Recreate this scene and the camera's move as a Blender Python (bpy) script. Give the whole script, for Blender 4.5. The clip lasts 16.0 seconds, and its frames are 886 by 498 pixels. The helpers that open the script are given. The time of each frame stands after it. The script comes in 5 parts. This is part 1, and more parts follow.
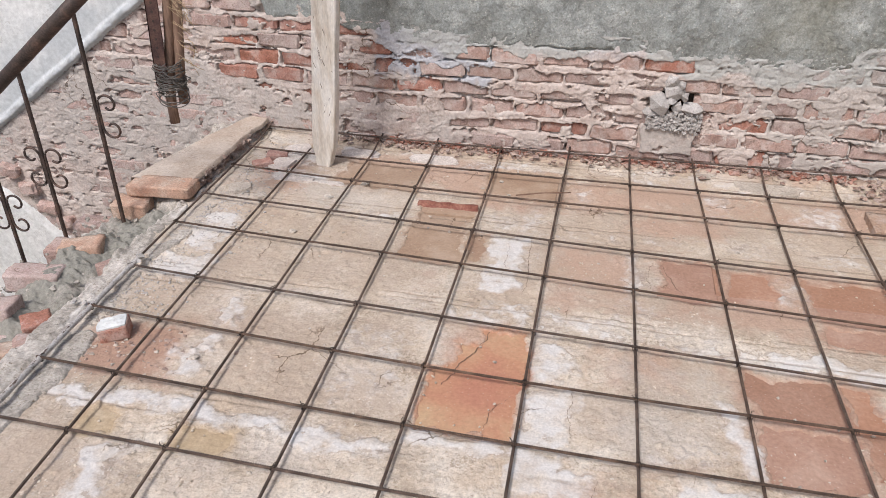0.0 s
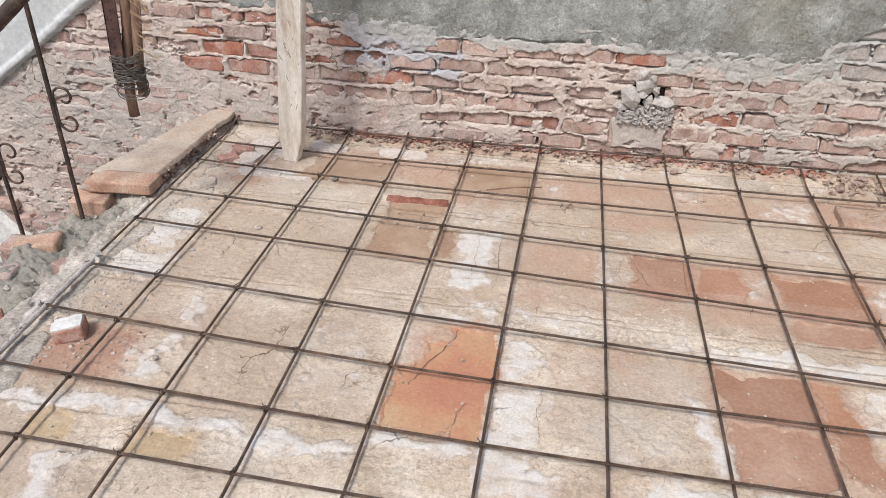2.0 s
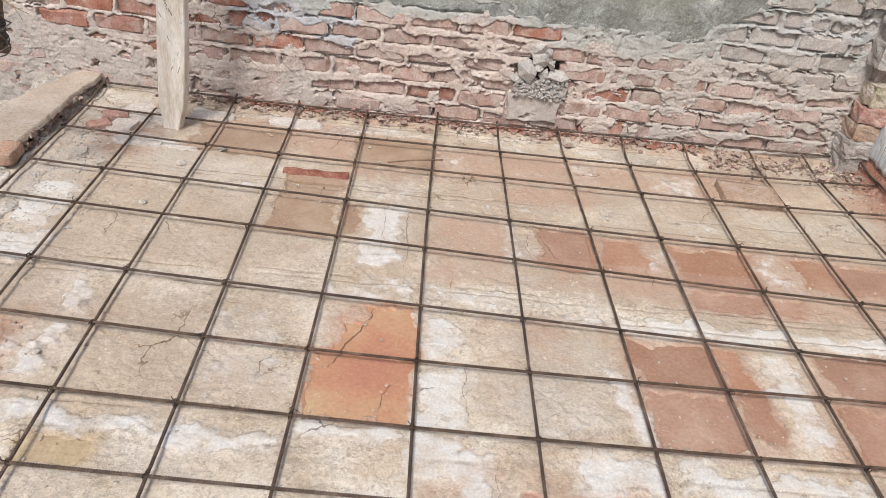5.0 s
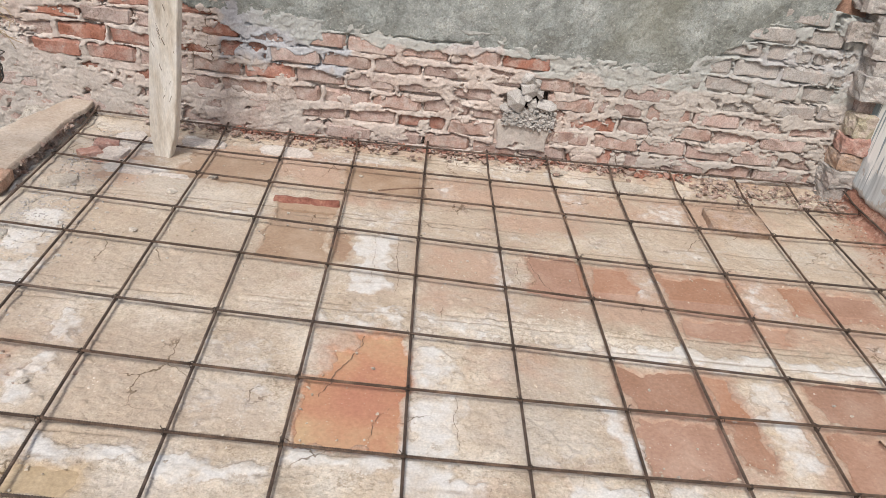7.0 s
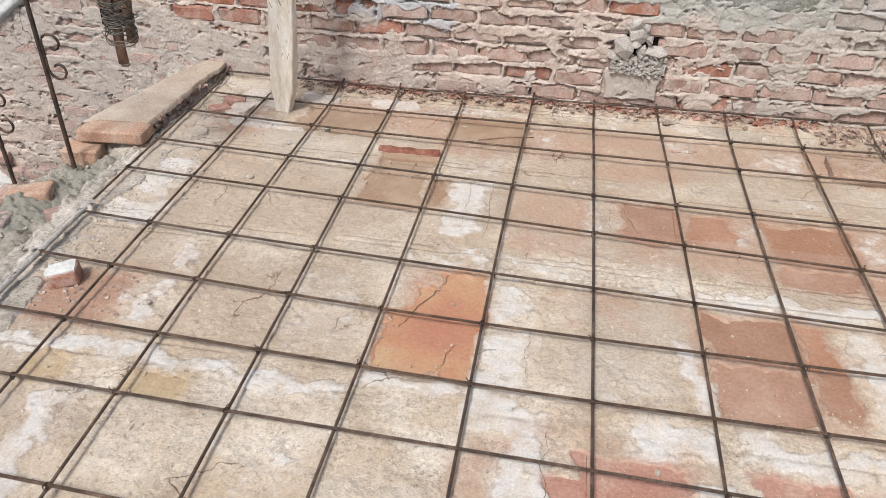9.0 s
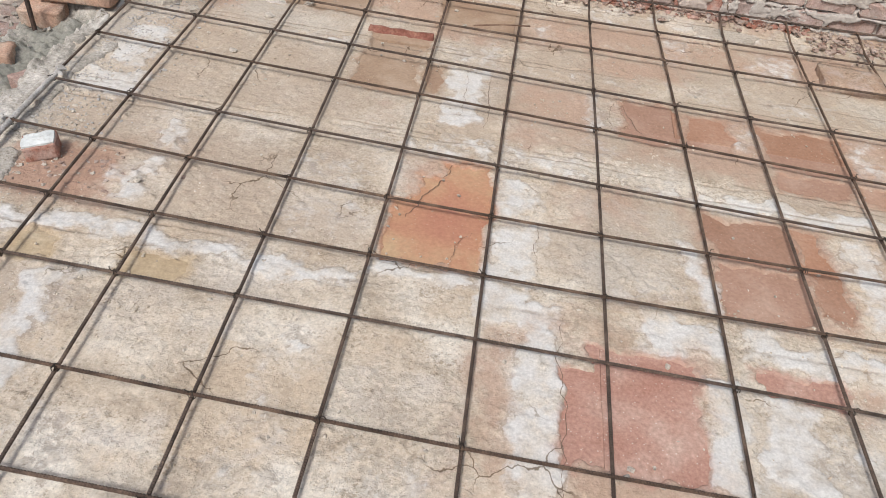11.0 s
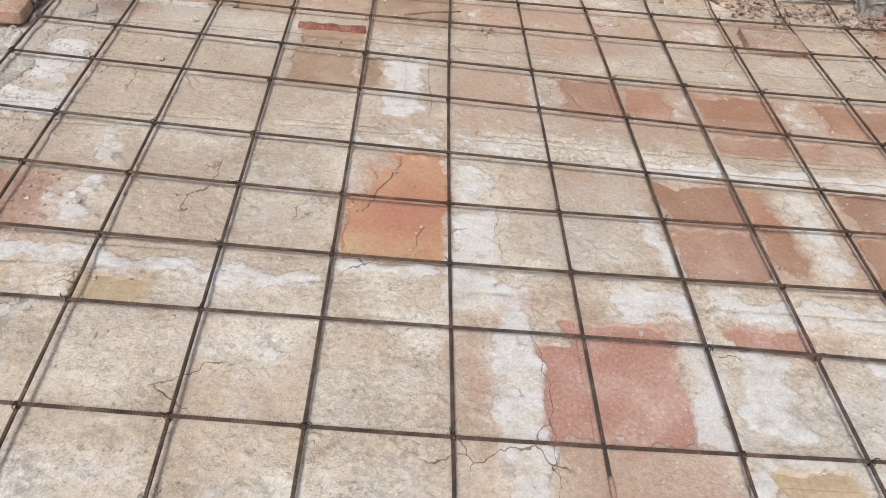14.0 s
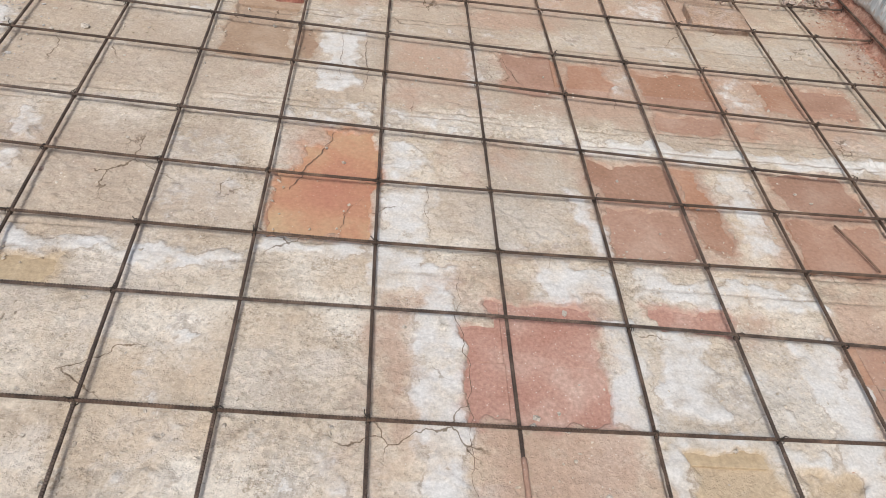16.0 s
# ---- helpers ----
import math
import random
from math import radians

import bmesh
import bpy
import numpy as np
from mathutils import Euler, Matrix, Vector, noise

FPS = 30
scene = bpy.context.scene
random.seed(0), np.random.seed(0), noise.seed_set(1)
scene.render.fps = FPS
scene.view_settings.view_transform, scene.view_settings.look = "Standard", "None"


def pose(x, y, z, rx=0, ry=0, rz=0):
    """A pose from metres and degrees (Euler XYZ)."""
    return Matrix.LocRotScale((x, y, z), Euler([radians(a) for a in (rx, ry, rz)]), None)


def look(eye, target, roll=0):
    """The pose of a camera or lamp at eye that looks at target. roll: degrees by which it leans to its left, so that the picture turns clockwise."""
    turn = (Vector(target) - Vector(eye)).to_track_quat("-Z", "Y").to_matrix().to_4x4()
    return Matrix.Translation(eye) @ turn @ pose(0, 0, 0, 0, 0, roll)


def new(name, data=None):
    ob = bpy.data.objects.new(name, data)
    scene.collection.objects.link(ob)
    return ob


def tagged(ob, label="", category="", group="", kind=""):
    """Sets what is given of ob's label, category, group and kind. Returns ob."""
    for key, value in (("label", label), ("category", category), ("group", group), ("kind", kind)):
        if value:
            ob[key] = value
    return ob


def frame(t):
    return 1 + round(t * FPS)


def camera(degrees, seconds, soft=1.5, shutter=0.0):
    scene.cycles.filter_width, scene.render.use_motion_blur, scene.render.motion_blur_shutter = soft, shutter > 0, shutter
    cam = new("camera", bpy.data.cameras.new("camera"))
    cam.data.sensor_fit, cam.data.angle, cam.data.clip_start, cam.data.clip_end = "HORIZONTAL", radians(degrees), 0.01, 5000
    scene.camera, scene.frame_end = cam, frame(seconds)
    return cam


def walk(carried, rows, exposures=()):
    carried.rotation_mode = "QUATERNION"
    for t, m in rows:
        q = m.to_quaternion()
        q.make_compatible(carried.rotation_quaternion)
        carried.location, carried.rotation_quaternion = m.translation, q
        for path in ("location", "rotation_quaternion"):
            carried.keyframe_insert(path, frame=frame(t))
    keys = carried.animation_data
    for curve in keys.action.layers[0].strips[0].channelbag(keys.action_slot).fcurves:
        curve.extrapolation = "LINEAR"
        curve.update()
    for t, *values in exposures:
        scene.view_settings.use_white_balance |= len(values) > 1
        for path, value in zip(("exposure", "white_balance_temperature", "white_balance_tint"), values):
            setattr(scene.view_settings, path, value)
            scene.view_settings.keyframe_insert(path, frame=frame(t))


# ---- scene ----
cam = camera(62.2, 16.0, soft=0.5)
PATH = [
    (0, (0.087, 2.247, 1.458), (-0.254, 3.934, 0.439), 0.4),
    (0.5, (0.143, 2.264, 1.455), (-0.144, 3.966, 0.445), -0.7),
    (1, (0.225, 2.271, 1.442), (-0.128, 3.964, 0.438), -1.4),
    (1.5, (0.222, 2.266, 1.414), (-0.143, 3.911, 0.336), -1.0),
    (2, (0.108, 2.297, 1.435), (-0.17, 3.99, 0.405), 1.2),
    (2.5, (0.026, 2.314, 1.43), (0.001, 4.062, 0.458), 1.0),
    (3, (-0.023, 2.332, 1.421), (0.115, 4.062, 0.426), 3.0),
    (3.5, (-0.045, 2.345, 1.405), (0.15, 4.063, 0.4), 5.3),
    (4, (-0.043, 2.347, 1.407), (0.065, 4.051, 0.365), 6.2),
    (4.2, (-0.047, 2.356, 1.407), (0.044, 4.057, 0.359), 7.0),
    (6.3, (-0.073, 2.353, 1.387), (0.083, 4.008, 0.276), 7.4),
    (6.5, (-0.067, 2.356, 1.385), (0.127, 4.019, 0.292), 8.1),
    (7, (-0.073, 2.347, 1.41), (0.054, 4.068, 0.4), 7.7),
    (7.5, (-0.006, 2.33, 1.418), (0.071, 4.061, 0.419), 4.4),
    (8, (0.083, 2.311, 1.426), (0.045, 4.01, 0.371), 3.5),
    (8.5, (0.112, 2.291, 1.429), (0.025, 3.975, 0.354), 3.5),
    (9, (0.136, 2.258, 1.402), (-0.122, 3.897, 0.286), 1.4),
    (9.5, (0.109, 2.257, 1.389), (-0.29, 3.766, 0.139), -1.0),
    (9.7, (0.107, 2.252, 1.371), (-0.25, 3.759, 0.105), 1.8),
    (11.8, (-0.185, 2.267, 1.335), (-0.186, 3.734, -0.024), 7.5),
    (12, (-0.196, 2.239, 1.329), (-0.326, 3.736, 0.009), 8.0),
    (12.5, (-0.22, 2.217, 1.334), (-0.376, 3.74, 0.047), 11.1),
    (13, (-0.204, 2.218, 1.344), (-0.406, 3.738, 0.059), 7.1),
    (13.5, (-0.154, 2.259, 1.345), (-0.185, 3.762, 0.025), 6.3),
    (14, (-0.147, 2.265, 1.322), (-0.018, 3.755, -0.005), 6.9),
    (14.5, (-0.157, 2.276, 1.321), (-0.047, 3.746, -0.031), 7.0),
    (15, (-0.072, 2.307, 1.306), (0.37, 3.667, -0.093), 8.7),
    (15.5, (-0.085, 2.314, 1.308), (0.289, 3.673, -0.111), 9.4),
    (16, (-0.04, 2.293, 1.334), (0.182, 3.728, -0.042), 9.7),
]
walk(cam, [(t, look(eye, target, roll)) for t, eye, target, roll in PATH], [(0.0, 0.38, 6350, 14), (1.0, 0.41, 6450, 13), (3.0, 0.46, 6480, 11), (8.5, 0.42, 6600, 10), (9.0, 0.44, 6570, 10), (9.7, 0.33, 6500, 9), (12.0, 0.33, 6350, 9), (16.0, 0.33, 6350, 9)])

# ---- world, sun, exposure ----
world = bpy.data.worlds.new("overcast_sky")
scene.world = world
world.use_nodes = True
wn = world.node_tree
sky = wn.nodes.new("ShaderNodeTexSky")
sky.sky_type = "NISHITA"
sky.sun_disc = False
sky.sun_elevation, sky.sun_rotation = radians(53), radians(196)
sky.dust_density = 4.0
sky.air_density = 1.0
wn.links.new(sky.outputs[0], wn.nodes["Background"].inputs[0])
wn.nodes["Background"].inputs[1].default_value = 0.103
sun = new("sun", bpy.data.lights.new("sun", "SUN"))
sun.data.energy, sun.data.angle, sun.data.color = 2.0, radians(13), (1.0, 0.985, 0.965)
sun.matrix_world = look((-1.3, -0.3, 5.6), (0.2, 3.6, 0.0))


# ---- noise ----
def lattice(seed):
    return np.random.RandomState(seed).rand(256, 256)


def vnoise(x, y, seed):
    tab = lattice(seed)
    xi, yi = np.floor(x).astype(int), np.floor(y).astype(int)
    u, v = x - xi, y - yi
    u, v = u * u * (3 - 2 * u), v * v * (3 - 2 * v)
    a, b = tab[xi & 255, yi & 255], tab[(xi + 1) & 255, yi & 255]
    c, d = tab[xi & 255, (yi + 1) & 255], tab[(xi + 1) & 255, (yi + 1) & 255]
    return (a + (b - a) * u) * (1 - v) + (c + (d - c) * u) * v


def fbm(x, y, size, octaves, seed):
    """Noise from -1 to 1 whose largest lumps are about size metres."""
    total, amp, norm, f = 0.0, 1.0, 0.0, 1.0 / size
    for k in range(octaves):
        total = total + amp * (vnoise(x * f + 37.1 * k, y * f - 11.7 * k, seed + k) * 2 - 1)
        norm += amp
        amp *= 0.55
        f *= 2.03
    return total / norm


def step(a, b, x):
    t = np.clip((x - a) / (b - a), 0, 1)
    return t * t * (3 - 2 * t)


def soft_rect(x, y, r, edge):
    """1 inside the rectangle (x0, y0, x1, y1), falling to 0 over edge metres."""
    dx = np.maximum(r[0] - x, x - r[2])
    dy = np.maximum(r[1] - y, y - r[3])
    return step(edge, -edge, np.maximum(dx, dy))


# ---- materials ----
def mat(name, stops, size=0.15, fine=0.012, rough=0.9, bump=0.4, depth=0.004, stretch=(1, 1, 1), masks=(), vary=0.0, speck=0.0, metal=0.0, contrast=(0.3, 0.7), low_bump=0.0, grain=0.8, pit_shade=0.0, cracks=0.0, flakes=0.0, flake_size=0.03, jag=0.0, detail=5.0, splash=0.0):
    """A mottled surface: colours from stops by noise at two sizes, masks (attribute, colour, strength) laid over, relief by noise."""
    m = bpy.data.materials.new(name)
    m.use_nodes = True
    nt = m.node_tree
    N, L = nt.nodes, nt.links
    bsdf = N["Principled BSDF"]
    bsdf.inputs["Roughness"].default_value = rough
    bsdf.inputs["Metallic"].default_value = metal
    bsdf.inputs["Specular IOR Level"].default_value = 0.3
    geo = N.new("ShaderNodeNewGeometry")
    mp = N.new("ShaderNodeMapping")
    mp.inputs["Scale"].default_value = stretch
    L.new(geo.outputs["Position"], mp.inputs[0])

    def tex(s, detail, r=0.6):
        n = N.new("ShaderNodeTexNoise")
        n.inputs["Scale"].default_value = 1.0 / s
        n.inputs["Detail"].default_value = detail
        n.inputs["Roughness"].default_value = r
        L.new(mp.outputs[0], n.inputs["Vector"])
        return n.outputs["Fac"]

    def mix(kind, fac, a, b):
        n = N.new("ShaderNodeMix")
        n.data_type = "RGBA"
        n.blend_type = kind
        for sock, v in ((n.inputs[0], fac), (n.inputs[6], a), (n.inputs[7], b)):
            if isinstance(v, (int, float)):
                sock.default_value = v
            elif isinstance(v, tuple):
                sock.default_value = (*v, 1)
            else:
                L.new(v, sock)
        return n.outputs[2]

    ramp = N.new("ShaderNodeValToRGB")
    el = ramp.color_ramp.elements
    n = len(stops)
    for i, c in enumerate(stops):
        e = el[i] if i < 2 else el.new(0.5)
        e.position = contrast[0] + (contrast[1] - contrast[0]) * i / max(1, n - 1)
        e.color = (*c, 1)
    big = tex(size, detail)
    L.new(big, ramp.inputs[0])
    col = ramp.outputs[0]
    f = N.new("ShaderNodeMapRange")
    f.inputs[1].default_value, f.inputs[2].default_value = 0.3, 0.7
    f.inputs[3].default_value, f.inputs[4].default_value = 0.56, 1.32
    small = tex(fine, 4.0, 0.7)
    L.new(small, f.inputs[0])
    col = mix("MULTIPLY", grain, col, f.outputs[0])
    if speck:
        v = N.new("ShaderNodeTexVoronoi")
        v.inputs["Scale"].default_value = 1.0 / 0.014
        L.new(geo.outputs["Position"], v.inputs["Vector"])
        s = N.new("ShaderNodeMapRange")
        s.inputs[1].default_value, s.inputs[2].default_value = 0.16, 0.06
        L.new(v.outputs["Distance"], s.inputs[0])
        k = N.new("ShaderNodeMath")
        k.operation = "MULTIPLY"
        k.inputs[1].default_value = speck
        L.new(s.outputs[0], k.inputs[0])
        col = mix("MIX", k.outputs[0], col, (0.7, 0.66, 0.58))
    if vary:
        oi = N.new("ShaderNodeObjectInfo")
        h = N.new("ShaderNodeHueSaturation")
        r1 = N.new("ShaderNodeMapRange")
        r1.inputs[3].default_value, r1.inputs[4].default_value = 1 - vary, 1 + vary
        L.new(oi.outputs["Random"], r1.inputs[0])
        L.new(r1.outputs[0], h.inputs["Value"])
        r2 = N.new("ShaderNodeMath")
        r2.operation = "MULTIPLY"
        r2.inputs[1].default_value = 7.31
        L.new(oi.outputs["Random"], r2.inputs[0])
        r3 = N.new("ShaderNodeMath")
        r3.operation = "FRACT"
        L.new(r2.outputs[0], r3.inputs[0])
        r4 = N.new("ShaderNodeMapRange")
        r4.inputs[3].default_value, r4.inputs[4].default_value = 1 - 1.4 * vary, 1 + vary
        L.new(r3.outputs[0], r4.inputs[0])
        L.new(r4.outputs[0], h.inputs["Saturation"])
        L.new(col, h.inputs["Color"])
        col = h.outputs[0]
    if splash:
        sp = N.new("ShaderNodeMapRange")
        sp.inputs[1].default_value, sp.inputs[2].default_value = 0.47, 0.60
        sp.inputs[3].default_value, sp.inputs[4].default_value = 0.0, splash
        L.new(tex(0.07, 6.0, 0.65), sp.inputs[0])
        col = mix("MIX", sp.outputs[0], col, mix("MULTIPLY", 0.4, (0.47, 0.395, 0.355), f.outputs[0]))
    # shade of small pits painted as dark specks, with paler specks between
    if pit_shade:
        t1 = tex(0.011, 3.0, 0.75)
        t2 = tex(0.16, 3.0)
        sm = N.new("ShaderNodeMath")
        sm.operation = "MULTIPLY_ADD"
        sm.inputs[1].default_value = 0.6
        L.new(t2, sm.inputs[0])
        L.new(t1, sm.inputs[2])
        pr = N.new("ShaderNodeMapRange")
        pr.inputs[1].default_value, pr.inputs[2].default_value = 0.90, 1.0
        pr.inputs[3].default_value, pr.inputs[4].default_value = 0.0, pit_shade
        L.new(sm.outputs[0], pr.inputs[0])
        col = mix("MULTIPLY", pr.outputs[0], col, (0.42, 0.36, 0.29))
        pl = N.new("ShaderNodeMapRange")
        pl.inputs[1].default_value, pl.inputs[2].default_value = 0.70, 0.60
        pl.inputs[3].default_value, pl.inputs[4].default_value = 0.0, 0.5 * pit_shade
        L.new(sm.outputs[0], pl.inputs[0])
        col = mix("SCREEN", pl.outputs[0], col, (0.3, 0.28, 0.25))
    if flakes:
        nf = N.new("ShaderNodeTexNoise")
        nf.inputs["Scale"].default_value = 1.0 / flake_size
        nf.inputs["Detail"].default_value = 3.5
        nf.inputs["Roughness"].default_value = 0.62
        nf.inputs["Distortion"].default_value = 0.12
        L.new(mp.outputs[0], nf.inputs["Vector"])
        gate2 = N.new("ShaderNodeMapRange")
        gate2.inputs[1].default_value, gate2.inputs[2].default_value = 0.40, 0.62
        gate2.inputs[3].default_value, gate2.inputs[4].default_value = 0.03, -0.16
        L.new(tex(0.28, 4.0), gate2.inputs[0])
        low = N.new("ShaderNodeMath")
        low.operation = "SUBTRACT"
        L.new(nf.outputs["Fac"], low.inputs[0])
        L.new(gate2.outputs[0], low.inputs[1])
        fl = N.new("ShaderNodeMapRange")
        fl.inputs[1].default_value, fl.inputs[2].default_value = 0.43, 0.58
        L.new(low.outputs[0], fl.inputs[0])
        flake = fl.outputs[0]
        ft = N.new("ShaderNodeMapRange")
        ft.inputs[3].default_value, ft.inputs[4].default_value = 1.0 - 0.11 * flakes, 1.0 + 0.10 * flakes
        L.new(flake, ft.inputs[0])
        col = mix("MULTIPLY", 1.0, col, ft.outputs[0])
    lime_amount = None
    if jag:
        ragged = tex(0.045, 8.0, 0.68)
    for attr, colour, strength in masks:
        a = N.new("ShaderNodeAttribute")
        a.attribute_name = attr
        amount = a.outputs["Fac"]
        if jag and attr != "seam":
            r1 = N.new("ShaderNodeMath")
            r1.operation = "MULTIPLY_ADD"
            r1.inputs[1].default_value = 1.5 * jag
            L.new(ragged, r1.inputs[0])
            L.new(amount, r1.inputs[2])
            r2 = N.new("ShaderNodeMapRange")
            soft = {"lime": 0.26, "clay": 0.32, "warm": 0.32, "cool": 0.32, "drab": 0.32}.get(attr, 0.19)
            r2.inputs[1].default_value, r2.inputs[2].default_value = 0.5 - soft + 0.75 * jag, 0.5 + soft + 0.75 * jag
            L.new(r1.outputs[0], r2.inputs[0])
            amount = r2.outputs[0]
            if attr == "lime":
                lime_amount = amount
        k = N.new("ShaderNodeMath")
        k.operation = "MULTIPLY"
        k.inputs[1].default_value = strength
        L.new(amount, k.inputs[0])
        if jag and attr == "lime":
            thin = N.new("ShaderNodeMapRange")
            thin.inputs[1].default_value, thin.inputs[2].default_value = 0.36, 0.56
            thin.inputs[3].default_value, thin.inputs[4].default_value = 0.35 * strength, strength
            L.new(tex(0.09, 4.0), thin.inputs[0])
            L.new(thin.outputs[0], k.inputs[1])
        g = mix("MULTIPLY", 0.45, colour, f.outputs[0])
        col = mix("MIX", k.outputs[0], col, g)
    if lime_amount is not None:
        # a thin, gappy brown line round each flake of lime
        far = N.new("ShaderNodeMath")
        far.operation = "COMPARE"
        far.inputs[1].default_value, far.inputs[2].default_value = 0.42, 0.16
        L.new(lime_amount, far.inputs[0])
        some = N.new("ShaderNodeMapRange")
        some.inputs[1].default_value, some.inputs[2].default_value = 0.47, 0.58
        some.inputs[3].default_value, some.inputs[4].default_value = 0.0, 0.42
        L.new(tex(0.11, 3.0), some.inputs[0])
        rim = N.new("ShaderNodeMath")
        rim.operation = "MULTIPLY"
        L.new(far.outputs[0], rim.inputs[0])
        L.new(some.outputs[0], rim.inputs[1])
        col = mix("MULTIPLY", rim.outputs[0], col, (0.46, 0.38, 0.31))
    if cracks:
        wob = N.new("ShaderNodeVectorMath")
        wob.operation = "MULTIPLY_ADD"
        nz = N.new("ShaderNodeTexNoise")
        nz.inputs["Scale"].default_value = 14.0
        nz.inputs["Detail"].default_value = 4.0
        L.new(geo.outputs["Position"], nz.inputs["Vector"])
        L.new(nz.outputs["Color"], wob.inputs[0])
        wob.inputs[1].default_value = (0.09, 0.09, 0.09)
        L.new(geo.outputs["Position"], wob.inputs[2])
        vo = N.new("ShaderNodeTexVoronoi")
        vo.feature = "DISTANCE_TO_EDGE"
        vo.inputs["Scale"].default_value = 4.5
        L.new(wob.outputs[0], vo.inputs["Vector"])
        cr = N.new("ShaderNodeMapRange")
        cr.inputs[1].default_value, cr.inputs[2].default_value = 0.011, 0.004
        L.new(vo.outputs["Distance"], cr.inputs[0])
        gate = N.new("ShaderNodeMapRange")
        gate.inputs[1].default_value, gate.inputs[2].default_value = 0.56, 0.64
        gate.inputs[3].default_value, gate.inputs[4].default_value = 0.0, cracks
        L.new(tex(0.4, 2.0), gate.inputs[0])
        cm = N.new("ShaderNodeMath")
        cm.operation = "MULTIPLY"
        L.new(cr.outputs[0], cm.inputs[0])
        L.new(gate.outputs[0], cm.inputs[1])
        col = mix("MULTIPLY", cm.outputs[0], col, (0.3, 0.25, 0.2))
    L.new(col, bsdf.inputs["Base Color"])
    b = N.new("ShaderNodeBump")
    b.inputs["Strength"].default_value = bump
    b.inputs["Distance"].default_value = depth
    L.new(small, b.inputs["Height"])
    if flakes:
        b3 = N.new("ShaderNodeBump")
        b3.inputs["Strength"].default_value = 0.8 * min(1.0, flakes)
        b3.inputs["Distance"].default_value = 0.0015
        L.new(flake, b3.inputs["Height"])
        L.new(b3.outputs[0], b.inputs["Normal"])
    if low_bump:
        b2 = N.new("ShaderNodeBump")
        b2.inputs["Strength"].default_value = low_bump
        b2.inputs["Distance"].default_value = 0.02
        L.new(big, b2.inputs["Height"])
        L.new(b2.outputs[0], b.inputs["Normal"])
    if lime_amount is not None:
        for node, strength in ((b, bump), (b3, 0.8 * min(1.0, flakes))):
            sm2 = N.new("ShaderNodeMapRange")
            sm2.inputs[3].default_value, sm2.inputs[4].default_value = strength, 0.25 * strength
            L.new(lime_amount, sm2.inputs[0])
            L.new(sm2.outputs[0], node.inputs["Strength"])
    L.new(b.outputs[0], bsdf.inputs["Normal"])
    return m


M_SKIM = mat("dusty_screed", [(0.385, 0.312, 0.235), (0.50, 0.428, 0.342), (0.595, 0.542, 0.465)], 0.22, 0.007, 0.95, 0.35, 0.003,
             masks=[("warm", (0.505, 0.405, 0.30), 0.75), ("cool", (0.55, 0.492, 0.43), 0.6), ("drab", (0.415, 0.335, 0.26), 0.8), ("clay", (0.425, 0.29, 0.215), 0.75), ("clay_brown", (0.365, 0.23, 0.165), 0.85), ("clay_orange", (0.46, 0.25, 0.155), 0.95), ("clay_red", (0.425, 0.262, 0.205), 0.9), ("clay_ochre", (0.45, 0.35, 0.235), 0.9), ("grey", (0.48, 0.44, 0.385), 0.6), ("clay_tan", (0.365, 0.265, 0.19), 0.9), ("lime", (0.60, 0.585, 0.56), 0.9), ("seam", (0.20, 0.155, 0.115), 0.7)], speck=0.3, pit_shade=0.6, cracks=0.9, grain=0.6, contrast=(0.35, 0.65), flakes=1.0, flake_size=0.018, jag=0.75)
M_TILE = mat("clay_tile", [(0.31, 0.17, 0.11), (0.355, 0.205, 0.14), (0.415, 0.275, 0.20)], 0.16, 0.012, 0.8, 0.3, 0.002, vary=0.08, speck=0.3, grain=0.4)
M_TILE_ORANGE = mat("orange_clay_tile", [(0.41, 0.19, 0.125), (0.45, 0.24, 0.145), (0.485, 0.34, 0.205)], 0.2, 0.012, 0.75, 0.25, 0.002, speck=0.25, grain=0.35)
M_TILE_RED = mat("red_clay_tile", [(0.37, 0.19, 0.143), (0.42, 0.245, 0.19), (0.49, 0.345, 0.28)], 0.16, 0.01, 0.85, 0.4, 0.002, speck=0.6, grain=0.55)
M_TILE_OCHRE = mat("ochre_clay_tile", [(0.36, 0.27, 0.165), (0.44, 0.34, 0.22), (0.53, 0.44, 0.32)], 0.14, 0.012, 0.75, 0.3, 0.002, grain=0.5)
M_TILE_TAN = mat("tan_clay_tile", [(0.30, 0.20, 0.14), (0.355, 0.255, 0.18), (0.43, 0.33, 0.25)], 0.16, 0.012, 0.8, 0.3, 0.002, vary=0.06, speck=0.3, grain=0.4)
M_TILE_BROKEN = mat("broken_tile_edge", [(0.19, 0.075, 0.055), (0.27, 0.115, 0.085), (0.36, 0.19, 0.14)], 0.03, 0.008, 0.95, 0.6, 0.003)
M_BED = mat("bedding_mortar", [(0.34, 0.20, 0.145), (0.42, 0.26, 0.19)], 0.1, 0.01, 0.95, 0.5)
M_BRICK = mat("old_brick", [(0.32, 0.21, 0.175), (0.385, 0.275, 0.235), (0.44, 0.36, 0.32)], 0.09, 0.008, 0.92, 0.7, 0.004, vary=0.13, pit_shade=0.6, splash=0.8)
M_BRICK_GREY = mat("grey_washed_brick", [(0.33, 0.305, 0.28), (0.385, 0.36, 0.335), (0.44, 0.42, 0.395)], 0.1, 0.008, 0.95, 0.6, 0.004, vary=0.08, pit_shade=0.6, splash=0.5)
